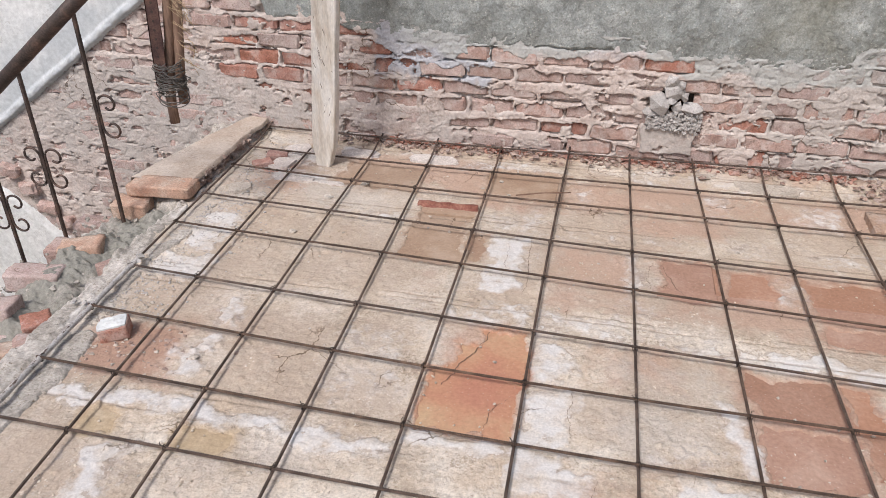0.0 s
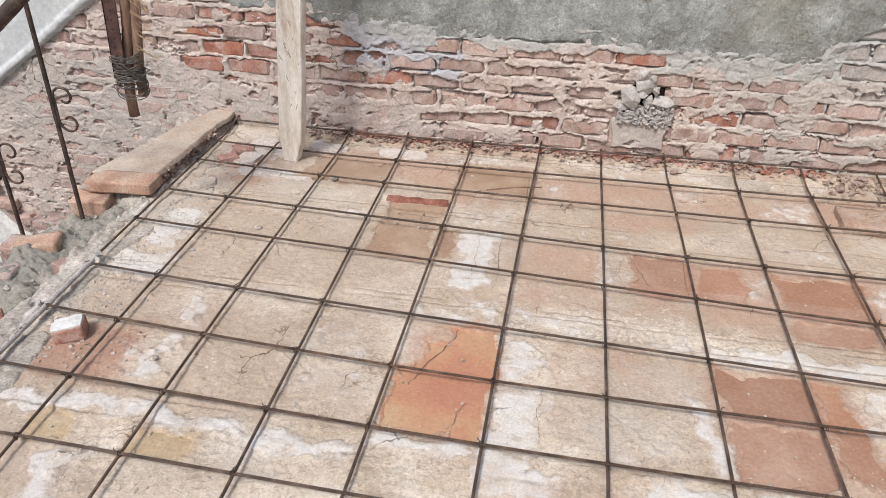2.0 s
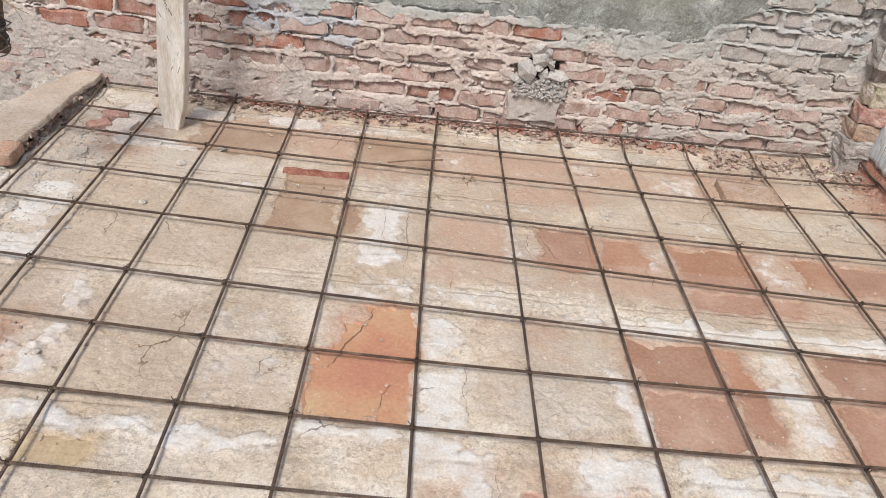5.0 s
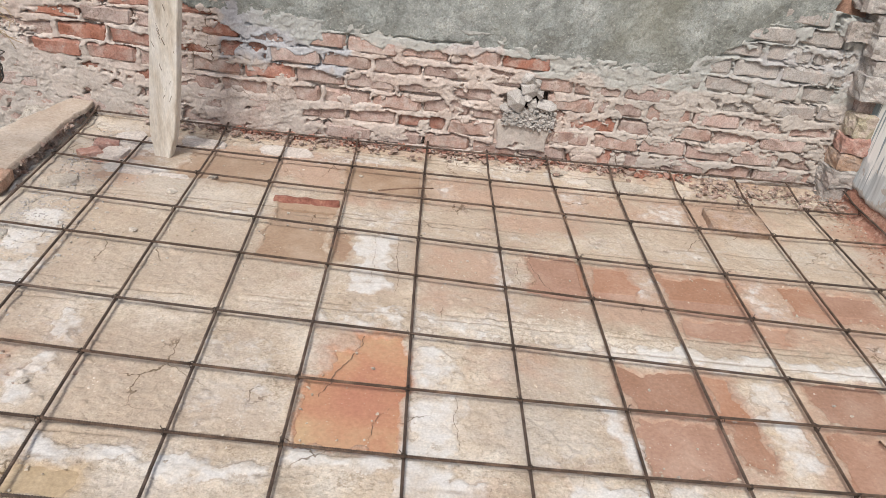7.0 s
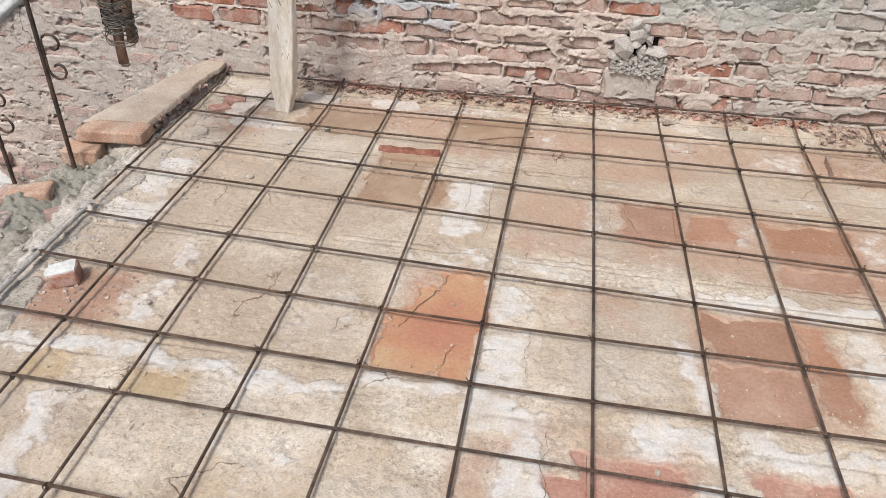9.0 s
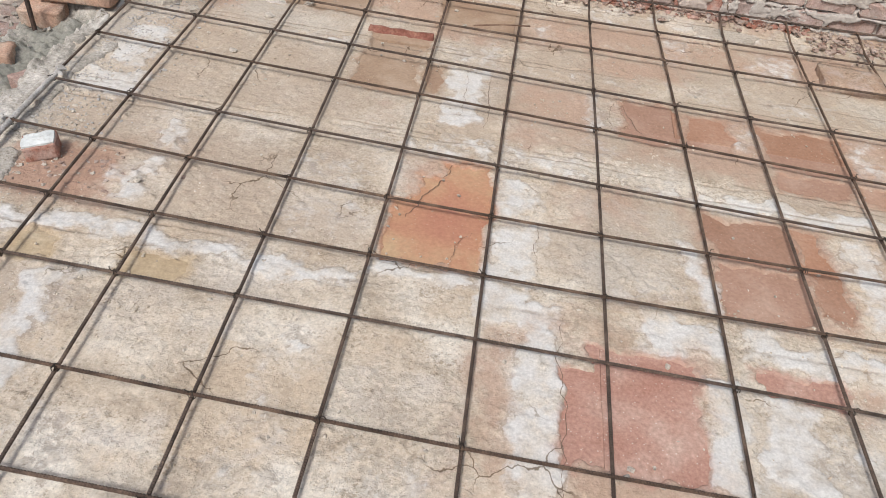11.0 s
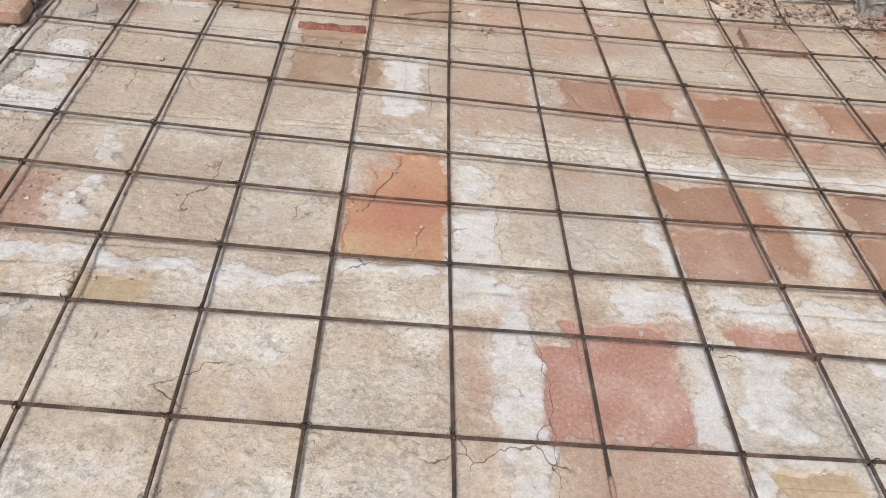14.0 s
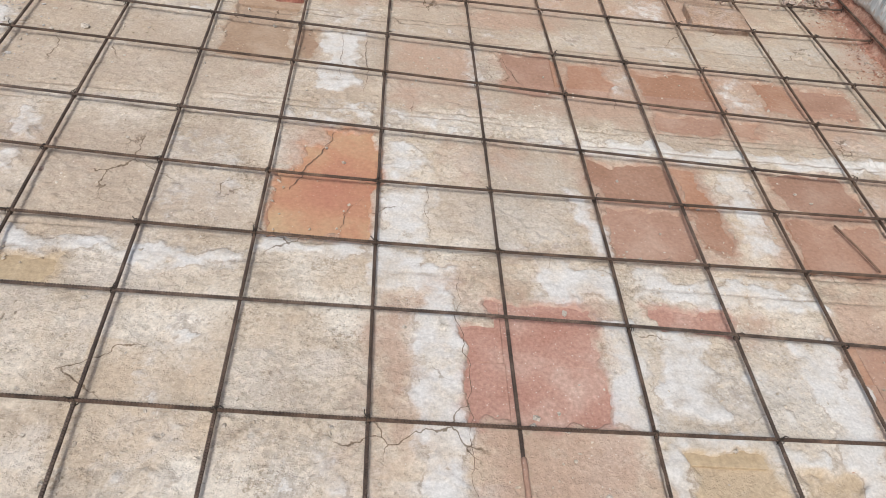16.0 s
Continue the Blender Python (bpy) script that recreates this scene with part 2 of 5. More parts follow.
M_BRICK_TAN = mat("tan_brick", [(0.33, 0.215, 0.15), (0.39, 0.275, 0.20), (0.45, 0.355, 0.28)], 0.08, 0.008, 0.92, 0.5, 0.004, pit_shade=0.6, splash=0.5)
M_BRICK_MOSS = mat("mossy_brick", [(0.29, 0.26, 0.18), (0.375, 0.335, 0.245), (0.43, 0.355, 0.285)], 0.07, 0.008, 0.95, 0.6, 0.004, pit_shade=0.7, splash=0.5)
M_STONE = mat("pale_grey_stone", [(0.34, 0.32, 0.295), (0.42, 0.40, 0.375), (0.50, 0.475, 0.45)], 0.06, 0.006, 0.95, 0.5, 0.003, pit_shade=0.5)
M_LEDGE = mat("smooth_pale_screed", [(0.37, 0.29, 0.225), (0.46, 0.385, 0.315), (0.55, 0.49, 0.425)], 0.22, 0.012, 0.95, 0.3, 0.003, pit_shade=0.4, grain=0.4)
M_BRICK_RED = mat("bright_red_brick", [(0.30, 0.14, 0.10), (0.37, 0.195, 0.15), (0.43, 0.29, 0.235)], 0.07, 0.008, 0.92, 0.7, 0.004, vary=0.12, pit_shade=0.6, splash=0.35)
M_BRICK_DUST = mat("dusty_brick", [(0.385, 0.265, 0.225), (0.44, 0.325, 0.285), (0.485, 0.40, 0.36)], 0.1, 0.008, 0.95, 0.7, 0.004, vary=0.1, pit_shade=0.7, splash=0.6)
M_BRICK_YELLOW = mat("yellow_brick", [(0.35, 0.285, 0.21), (0.43, 0.355, 0.27), (0.44, 0.33, 0.25)], 0.08, 0.008, 0.95, 0.8, 0.005, vary=0.1, pit_shade=0.7)
M_BRICK_ORANGE = mat("dusty_orange_brick", [(0.42, 0.245, 0.17), (0.48, 0.33, 0.245), (0.53, 0.44, 0.36)], 0.08, 0.008, 0.92, 0.6, 0.004, pit_shade=0.5)
M_MORTAR = mat("squeezed_mortar", [(0.41, 0.33, 0.285), (0.485, 0.415, 0.37), (0.55, 0.495, 0.45)], 0.12, 0.010, 0.95, 0.3, 0.003,
               grain=0.45, masks=[("grey", (0.42, 0.39, 0.355), 0.75), ("blue", (0.40, 0.425, 0.46), 0.75), ("wash", (0.385, 0.395, 0.37), 0.8)], pit_shade=0.5, cracks=1.0, flakes=0.7, flake_size=0.03, jag=0.5)
M_PLASTER = mat("grey_plaster", [(0.21, 0.222, 0.205), (0.285, 0.305, 0.287), (0.40, 0.42, 0.40)], 0.16, 0.008, 0.95, 0.8, 0.006, contrast=(0.36, 0.64), masks=[("moss", (0.23, 0.23, 0.18), 0.75)], pit_shade=0.5, flakes=1.0, flake_size=0.03, speck=0.7)
M_WHITE = mat("whitewashed_plaster", [(0.58, 0.60, 0.585), (0.66, 0.67, 0.65), (0.72, 0.715, 0.69)], 0.3, 0.03, 0.9, 0.2, 0.003, masks=[("grey", (0.43, 0.46, 0.47), 0.85)], grain=0.45, pit_shade=0.3)
M_STREAK = mat("streaked_cement_plaster", [(0.33, 0.39, 0.41), (0.44, 0.49, 0.51), (0.84, 0.86, 0.85), (0.87, 0.88, 0.86)], 0.030, 0.015, 0.9, 0.3, 0.003, stretch=(1, 1, 0.05), contrast=(0.45, 0.52), masks=[("low", (0.52, 0.56, 0.575), 0.85), ("chip", (0.47, 0.42, 0.37), 0.85)], grain=0.25, jag=0.7, detail=2.5)
M_LIME = mat("pale_lime_mortar", [(0.47, 0.415, 0.37), (0.56, 0.51, 0.465), (0.64, 0.605, 0.57)], 0.08, 0.008, 0.95, 0.5, 0.003, pit_shade=0.4, flakes=0.6)
M_CONCRETE = mat("rough_concrete", [(0.40, 0.35, 0.29), (0.49, 0.435, 0.37), (0.58, 0.53, 0.46)], 0.12, 0.009, 0.95, 0.9, 0.006, pit_shade=0.6)
M_CEMENT = mat("dark_cement", [(0.27, 0.245, 0.21), (0.38, 0.35, 0.305), (0.50, 0.465, 0.42)], 0.10, 0.008, 0.95, 0.4, 0.004, pit_shade=0.9, masks=[("old", (0.225, 0.222, 0.19), 0.85), ("pale", (0.66, 0.63, 0.58), 0.95)], flakes=0.9, flake_size=0.02, jag=0.6)
M_REBAR = mat("rusty_rebar", [(0.050, 0.036, 0.028), (0.09, 0.062, 0.047), (0.18, 0.125, 0.092)], 0.06, 0.005, 0.55, 0.5, 0.001, metal=0.25, vary=0.12)
M_WIRE = mat("dark_tie_wire", [(0.03, 0.025, 0.02), (0.06, 0.045, 0.035)], 0.05, 0.005, 0.6, 0.2, 0.001, metal=0.4)
M_LASH = mat("grey_binding_wire", [(0.09, 0.08, 0.07), (0.20, 0.185, 0.165)], 0.03, 0.005, 0.6, 0.2, 0.001, metal=0.4)
M_IRON = mat("dark_painted_iron", [(0.045, 0.036, 0.032), (0.075, 0.055, 0.046), (0.16, 0.10, 0.075)], 0.06, 0.008, 0.55, 0.3, 0.001, metal=0.3)
M_WOOD = mat("grey_weathered_wood", [(0.46, 0.38, 0.29), (0.64, 0.58, 0.49), (0.75, 0.71, 0.64), (0.80, 0.77, 0.71)], 0.06, 0.006, 0.85, 0.6, 0.003, stretch=(1, 1, 0.22), contrast=(0.34, 0.62), grain=0.45)
M_KNOT = mat("wood_bruise", [(0.12, 0.095, 0.075), (0.26, 0.21, 0.16)], 0.02, 0.005, 0.9, 0.4)
M_POLE = mat("brown_pole_wood", [(0.12, 0.07, 0.05), (0.20, 0.125, 0.088), (0.31, 0.205, 0.145)], 0.04, 0.006, 0.85, 0.6, 0.003, stretch=(1, 1, 0.12))
M_RUST = mat("rusty_angle_iron", [(0.05, 0.03, 0.027), (0.09, 0.05, 0.042), (0.15, 0.085, 0.06)], 0.05, 0.006, 0.8, 0.4, 0.002, metal=0.2)
M_DARK = mat("hole_dark", [(0.03, 0.022, 0.018), (0.06, 0.045, 0.036)], 0.05, 0.01)
M_CRACK = mat("crack_shadow", [(0.12, 0.08, 0.055), (0.19, 0.135, 0.10)], 0.03, 0.006)
M_STRAW = mat("straw_fibre", [(0.30, 0.21, 0.12), (0.44, 0.34, 0.22)], 0.03, 0.005)
M_RUBBLE = mat("brick_rubble", [(0.24, 0.145, 0.11), (0.35, 0.265, 0.22), (0.48, 0.41, 0.365)], 0.04, 0.008, 0.95, 0.6)
M_RED_DIRT = mat("red_brick_dust", [(0.30, 0.145, 0.10), (0.38, 0.205, 0.15), (0.46, 0.31, 0.24)], 0.06, 0.008, 0.95, 0.7, 0.005, pit_shade=0.7, masks=[("tan", (0.46, 0.375, 0.315), 0.9)], flakes=0.6)


# ---- mesh helpers ----
def link(name, mesh, material, parent=None, m=None, smooth=True):
    ob = new(name, mesh)
    if material and not mesh.materials:
        mesh.materials.append(material)
    if smooth and len(mesh.polygons):
        mesh.polygons.foreach_set("use_smooth", np.ones(len(mesh.polygons), bool))
    if m is not None:
        ob.matrix_basis = m
    if parent:
        ob.parent = parent
    return ob


def part(name, bm, material, parent, label="", m=None, smooth=False):
    me = bpy.data.meshes.new(name)
    bm.to_mesh(me)
    bm.free()
    ob = link(name, me, material, parent, m, smooth)
    if label:
        ob["label"] = label
    return ob


def thing(name, label, category, group="", kind="", m=None):
    ob = new(name)
    if m is not None:
        ob.matrix_basis = m
    return tagged(ob, label, category, group, kind)


def grid_mesh(name, P, keep=None, attrs=()):
    """A sheet from an array of places (rows, columns, 3); keep says which cells are there."""
    r, c = P.shape[:2]
    idx = np.arange(r * c).reshape(r, c)
    quads = np.stack([idx[:-1, :-1], idx[:-1, 1:], idx[1:, 1:], idx[1:, :-1]], -1).reshape(-1, 4)
    if keep is not None:
        k = (keep[:-1, :-1] & keep[:-1, 1:] & keep[1:, 1:] & keep[1:, :-1]).reshape(-1)
        quads = quads[k]
    used = np.unique(quads)
    back = np.full(r * c, -1)
    back[used] = np.arange(len(used))
    quads = back[quads]
    me = bpy.data.meshes.new(name)
    me.vertices.add(len(used))
    me.vertices.foreach_set("co", P.reshape(-1, 3)[used].astype(np.float32).ravel())
    me.loops.add(quads.size)
    me.loops.foreach_set("vertex_index", quads.astype(np.int32).ravel())
    me.polygons.add(len(quads))
    me.polygons.foreach_set("loop_start", np.arange(0, quads.size, 4, dtype=np.int32))
    me.update(calc_edges=True)
    for key, values in attrs:
        a = me.attributes.new(key, "FLOAT", "POINT")
        a.data.foreach_set("value", np.asarray(values, np.float32).reshape(-1)[used])
    return me


def box_bm(x0, y0, z0, x1, y1, z1, bevel=0.0, bm=None):
    bm = bm or bmesh.new()
    got = bmesh.ops.create_cube(bm, size=1.0, matrix=Matrix.LocRotScale(((x0 + x1) / 2, (y0 + y1) / 2, (z0 + z1) / 2), None, (x1 - x0, y1 - y0, z1 - z0)))
    if bevel:
        edges = list({e for v in got["verts"] for e in v.link_edges})
        bmesh.ops.bevel(bm, geom=edges, offset=bevel, segments=1, affect="EDGES")
    return bm


def brick_mesh(name, w, d, h, seed, rough=0.006, worn=0.008, cuts=2):
    """A worn brick, its middle at the origin."""
    rnd = random.Random(seed)
    bm = box_bm(-w / 2, -d / 2, -h / 2, w / 2, d / 2, h / 2, worn)
    long_edges = [e for e in bm.edges if e.calc_length() > 0.6 * w]
    if cuts and long_edges:
        bmesh.ops.subdivide_edges(bm, edges=long_edges, cuts=cuts)
    for v in bm.verts:
        v.co += Vector([rnd.uniform(-rough, rough) for _ in range(3)])
    bmesh.ops.triangulate(bm, faces=bm.faces[:])
    me = bpy.data.meshes.new(name)
    bm.to_mesh(me)
    bm.free()
    return me


def worn_brick(name, w, d, h, seed, rough=0.004, worn=0.010, n=6):
    """A brick with rounded, chipped edges and an uneven skin, its middle at the origin."""
    bm = bmesh.new()
    bmesh.ops.create_cube(bm, size=1.0)
    bmesh.ops.subdivide_edges(bm, edges=bm.edges[:], cuts=n, use_grid_fill=True)
    half = Vector((w / 2, d / 2, h / 2))
    off = Vector((seed * 1.37, seed * 0.71, seed * 2.13))
    for v in bm.verts:
        p = Vector((v.co.x * w, v.co.y * d, v.co.z * h))
        chip = worn * (0.7 + 0.9 * max(0.0, noise.noise(p * 16 + off)))
        q = Vector([max(-half[i] + chip, min(half[i] - chip, p[i])) for i in range(3)])
        out = p - q
        if out.length > 1e-6:
            p = q + out.normalized() * chip
        lump = noise.noise(p * 22 + off) + 0.6 * noise.noise(p * 60 + off)
        v.co = p + (out.normalized() if out.length > 1e-6 else Vector((0, 0, 0))) * lump * rough
    me = bpy.data.meshes.new(name)
    bm.to_mesh(me)
    bm.free()
    return me


def rock_bm(bm, x, y, z, r, rnd, flat=0.7, div=0):
    """An angular chip; div > 0 gives a rounder lump."""
    q = Euler((rnd.uniform(0, 6), rnd.uniform(0, 6), rnd.uniform(0, 6))).to_matrix().to_4x4()
    s = Matrix.Diagonal((r * rnd.uniform(0.6, 1.5), r * rnd.uniform(0.6, 1.3), r * flat, 1))
    if div:
        got = bmesh.ops.create_icosphere(bm, subdivisions=div, radius=1.0, matrix=Matrix.Translation((x, y, z)) @ s @ q)
    else:
        got = bmesh.ops.create_cube(bm, size=1.45, matrix=Matrix.Translation((x, y, z)) @ s @ q)
    for v in got["verts"]:
        v.co += Vector([rnd.uniform(-0.28, 0.28) * r for _ in range(3)])


def tube_bm(points, radius, sides=8, bm=None, squash=1.0, rib=0.0, closed=True):
    """A round bar along points; rib swells every second ring."""
    bm = bm or bmesh.new()
    pts = [Vector(p) for p in points]
    rings = []
    up = Vector((0, 0, 1))
    for i, p in enumerate(pts):
        t = (pts[min(i + 1, len(pts) - 1)] - pts[max(i - 1, 0)]).normalized()
        ref = up if abs(t.z) < 0.9 else Vector((1, 0, 0))
        a = t.cross(ref).normalized()
        b = a.cross(t)
        r = radius + (rib if i % 2 else 0.0)
        rings.append([bm.verts.new(p + a * (r * math.cos(2 * math.pi * k / sides)) + b * (r * squash * math.sin(2 * math.pi * k / sides))) for k in range(sides)])
    for u, v in zip(rings, rings[1:]):
        for k in range(sides):
            bm.faces.new((u[k], u[(k + 1) % sides], v[(k + 1) % sides], v[k]))
    if closed:
        bm.faces.new(rings[0][::-1])
        bm.faces.new(rings[-1])
    return bm


# ---- floor: clay tiles on girders under a thin worn screed ----
PITCH_X, BAY = 0.305, 0.62
BAY_START = 3.635
X0, X1, Y0, Y1 = -1.56, 2.24, 0.3, 5.70
floor = thing("floor", "worn roof floor of clay tiles under patchy screed", "floor", kind="structure")
part("slab", box_bm(X0, Y0, -0.22, X1, Y1, -0.03), M_BED, floor)

# bare patches of tile: x0, y0, x1, y1
BARE_ORANGE = [(-0.275, 3.715, -0.015, 3.94), (-0.16, 3.95, -0.015, 4.175), (-0.225, 3.94, -0.1, 4.09)]
BARE_BROWN = [(0.94, 4.46, 1.215, 4.70), (1.2, 3.14, 1.56, 3.42), (1.22, 2.85, 1.5, 3.08), (0.43, 4.49, 0.62, 4.75), (0.66, 3.69, 0.895, 3.90), (0.655, 3.93, 0.90, 4.11), (1.235, 3.93, 1.50, 4.11), (1.225, 3.67, 1.49, 3.895), (1.40, 4.50, 1.59, 4.69),
              (1.59, 4.50, 1.75, 4.67), (0.94, 4.34, 1.18, 4.43), (0.66, 4.5, 0.8, 4.7),
              (0.92, 3.75, 1.0, 4.1), (1.23, 4.34, 1.3, 4.42)]
BARE_RED = [(-1.40, 5.2, -1.27, 5.34), (0.30, 3.17, 0.525, 3.50), (0.225, 3.16, 0.36, 3.40), (0.7, 3.44, 0.9, 3.5)]
BARE_OCHRE = [(-1.21, 3.5, -1.10, 3.58), (-0.92, 3.49, -0.76, 3.57), (0.68, 2.97, 0.86, 3.1), (0.95, 2.95, 1.05, 3.08)]
BARE_TAN = [(-0.56, 4.56, -0.335, 4.995), (-0.30, 4.57, -0.245, 4.8), (-0.31, 5.14, 0.03, 5.45), (-0.99, 5.13, -0.64, 5.37)]
TINTED = [(-1.44, 3.72, -1.07, 3.97), (-1.0, 5.58, 1.9, 5.72), (-0.3, 3.7, 0.0, 4.2), (0.02, 4.36, 0.33, 4.78), (0.4, 4.36, 0.95, 4.78), (0.9, 4.3, 1.8, 4.75), (0.6, 3.66, 1.05, 4.15), (1.12, 3.62, 1.75, 4.15), (0.0, 5.1, 1.6, 5.4),
          (-0.35, 5.05, 0.05, 5.4), (-1.38, 3.70, -1.06, 4.0), (-1.40, 3.72, -1.1, 3.98), (0.3, 4.92, 0.7, 5.1), (0.22, 2.9, 0.60, 3.56), (0.0, 3.1, 0.12, 3.5), (1.15, 2.6, 1.9, 3.5), (0.22, 4.0, 0.45, 4.16),
          (1.2, 3.42, 1.6, 3.6), (-1.0, 5.15, -0.3, 5.5), (-1.5, 5.0, -1.1, 5.5), (1.85, 3.0, 2.2, 5.3), (0.12, 3.5, 0.4, 3.62), (0.9, 3.4, 1.0, 3.5)]
# strong white lime, then thin washed lime
LIME_A = [(0.10, 2.88, 0.215, 3.62), (0.55, 3.14, 0.64, 3.47), (-1.42, 3.60, -0.90, 3.655), (-0.90, 3.59, -0.60, 3.65), (-0.60, 3.565, -0.32, 3.63), (-0.32, 3.615, 0.0, 3.675),
          (0.0, 3.50, 0.12, 3.68), (0.42, 3.53, 0.62, 3.66), (0.0, 3.69, 0.14, 3.93), (0.02, 3.95, 0.125, 4.16), (0.57, 3.70, 0.635, 3.95), (-0.225, 4.56, -0.065, 4.80)]
LIME_B = [(-1.06, 3.76, -0.985, 3.96), (-1.04, 4.02, -0.97, 4.17), (0.60, 2.86, 1.15, 2.94), (1.03, 2.88, 1.14, 3.45), (0.68, 3.17, 0.80, 3.43), (-1.1, 3.1, -1.0, 3.45), (0.66, 3.09, 1.0, 3.135), (-1.3, 5.33, -1.12, 5.5), (-1.33, 5.12, -1.05, 5.22), (-0.225, 4.40, -0.065, 4.58), (1.05, 3.71, 1.15, 4.12), (0.68, 3.53, 1.0, 3.64), (0.62, 4.16, 1.95, 4.245), 
          (1.07, 3.12, 1.17, 3.43), (0.62, 2.85, 0.68, 3.1), (-1.46, 4.25, -1.2, 4.40), (-1.42, 4.45, -1.28, 4.75), (1.0, 3.52, 1.2, 3.62), (-1.16, 2.98, -1.0, 3.12)]
WASH_A = [(-0.6, 5.38, -0.1, 5.55), (0.35, 5.4, 0.9, 5.55), (1.0, 5.12, 1.2, 5.35), (0.62, 5.12, 0.72, 5.36), (-1.08, 3.74, -0.97, 3.98), (-1.06, 4.0, -0.95, 4.2), (0.36, 4.17, 0.66, 4.27), (0.26, 4.36, 0.40, 4.76), (1.24, 4.44, 1.38, 4.74), (0.80, 4.46, 0.93, 4.72), (-0.35, 4.18, 0.34, 4.34), (-0.26, 4.82, -0.03, 5.02), (0.05, 5.12, 0.16, 5.36),
          (-1.13, 3.1, -0.95, 3.46), (1.55, 3.58, 1.8, 3.74), (-0.72, 5.42, -0.2, 5.52), (1.0, 5.4, 1.4, 5.52), (-1.3, 5.25, -1.1, 5.5), (0.9, 2.8, 0.96, 3.05)]
WASH_B = [(-0.62, 3.70, -0.32, 4.16), (-0.95, 4.22, -0.3, 4.32), (0.3, 3.68, 0.6, 3.8), (0.66, 3.12, 1.05, 3.4), (-0.55, 2.9, -0.35, 3.45), (0.0, 4.82, 0.9, 4.92), (0.55, 4.86, 1.3, 4.98),
          (1.55, 4.86, 1.8, 5.0), (-0.25, 2.8, 0.05, 3.1), (-0.95, 2.9, -0.7, 3.1), (1.5, 3.9, 1.8, 4.12), (1.55, 4.2, 2.0, 4.4)]
GREY = [(-1.6, 4.3, -1.25, 5.6), (-1.55, 3.4, -1.35, 4.3), (-1.2, 4.9, -0.6, 5.2), (0.25, 3.7, 0.58, 4.15), (0.62, 3.1, 1.05, 3.45), (1.3, 4.85, 2.1, 5.1)]


# broad zones of screed tinted darker brown, the first over the far floor
DRAB = [(-0.3, 4.3, 2.0, 5.5), (-1.35, 4.15, -0.28, 5.55), (0.3, 4.75, 2.0, 5.5), (-1.45, 3.66, -0.35, 4.2), (-1.55, 2.7, -1.0, 3.55), (0.9, 4.2, 1.9, 4.35), (-0.25, 4.85, 0.3, 5.4), (0.2, 3.7, 0.6, 4.2)]


def cover(x, y, rects, edge=0.02, warp=0.018, seed=5):
    wx = x + warp * fbm(x, y, 0.09, 4, seed)
    wy = y + warp * fbm(x, y, 0.09, 4, seed + 20)
    out = np.zeros_like(x)
    for r in rects:
        out = np.maximum(out, soft_rect(wx, wy, r, edge))
    return out


xs = np.arange(X0, X1 + 0.003, 0.006)
ys = np.concatenate([np.arange(Y0, 2.3, 0.06), np.arange(2.3, Y1 + 0.003, 0.005)])
GX, GY = np.meshgrid(xs, ys)
bare = cover(GX, GY, BARE_ORANGE + BARE_BROWN + BARE_RED + BARE_OCHRE + BARE_TAN, 0.045, 0.04)


def halo(rects):
    """Thin dust at the rim of a bare patch, through which the clay shows."""
    grown = [(r[0] - 0.018, r[1] - 0.018, r[2] + 0.018, r[3] + 0.018) for r in rects]
    return np.clip(cover(GX, GY, grown, 0.05, 0.04) * (0.9 + 0.6 * fbm(GX, GY, 0.06, 5, 65)), 0, 1)



tint = cover(GX, GY, TINTED, 0.09, 0.07, 41) * np.clip(0.78 + 0.7 * fbm(GX, GY, 0.14, 5, 61), 0, 1)
tint = np.maximum(tint, 0.36 * step(0.05, 0.55, fbm(GX, GY, 0.4, 5, 67)))
lime = np.maximum(cover(GX, GY, LIME_A + LIME_B, 0.05, 0.055, 71), np.maximum(0.60 * cover(GX, GY, WASH_A, 0.09, 0.09, 75), 0.46 * cover(GX, GY, WASH_B, 0.09, 0.09, 77)))
grey = cover(GX, GY, GREY, 0.12, 0.1, 91) * (0.6 + 0.4 * fbm(GX, GY, 0.12, 4, 95))
drab = cover(GX, GY, DRAB, 0.12, 0.1, 97) * np.clip(0.74 + 0.8 * fbm(GX, GY, 0.2, 5, 99), 0, 1)
band = np.abs((GY + 0.014 * GX - BAY_START + BAY / 2) % BAY - BAY / 2)
band_lime = step(0.085, 0.01, band + 0.05 * fbm(GX, GY, 0.16, 4, 81)) * np.clip(0.25 + 0.8 * fbm(GX, GY, 0.35, 4, 83), 0, 0.7)
lime = np.maximum(lime, band_lime * step(3.2, 3.35, GY))
crust = step(0.52, 0.62, lime + 0.42 * fbm(GX, GY, 0.05, 5, 88))
lime = np.clip(0.80 * lime * (0.88 + 0.55 * fbm(GX, GY, 0.08, 5, 89)) + 0.22 * crust * (0.8 + 0.8 * fbm(GX, GY, 0.03, 3, 87)), 0, 1) * (1 - step(0.3, 0.6, bare))
H = 0.0035 + 0.0035 * crust + 0.0026 * fbm(GX, GY, 0.08, 5, 101) + 0.0030 * fbm(GX, GY, 0.02, 2, 111) * step(-0.25, 0.35, fbm(GX, GY, 0.3, 3, 115))
crumbs = np.maximum(0, fbm(GX, GY, 0.022, 2, 121) - 0.35) * step(-0.1, 0.5, fbm(GX, GY, 0.35, 3, 125))
H = H + 0.022 * crumbs
H = H + 0.0026 * step(-0.02, 0.10, fbm(GX, GY, 0.05, 4, 127)) * step(-0.3, 0.2, fbm(GX, GY, 0.25, 3, 129))
wob = 0.006 * fbm(GX, GY * 0 + 3.3, 0.3, 3, 131)
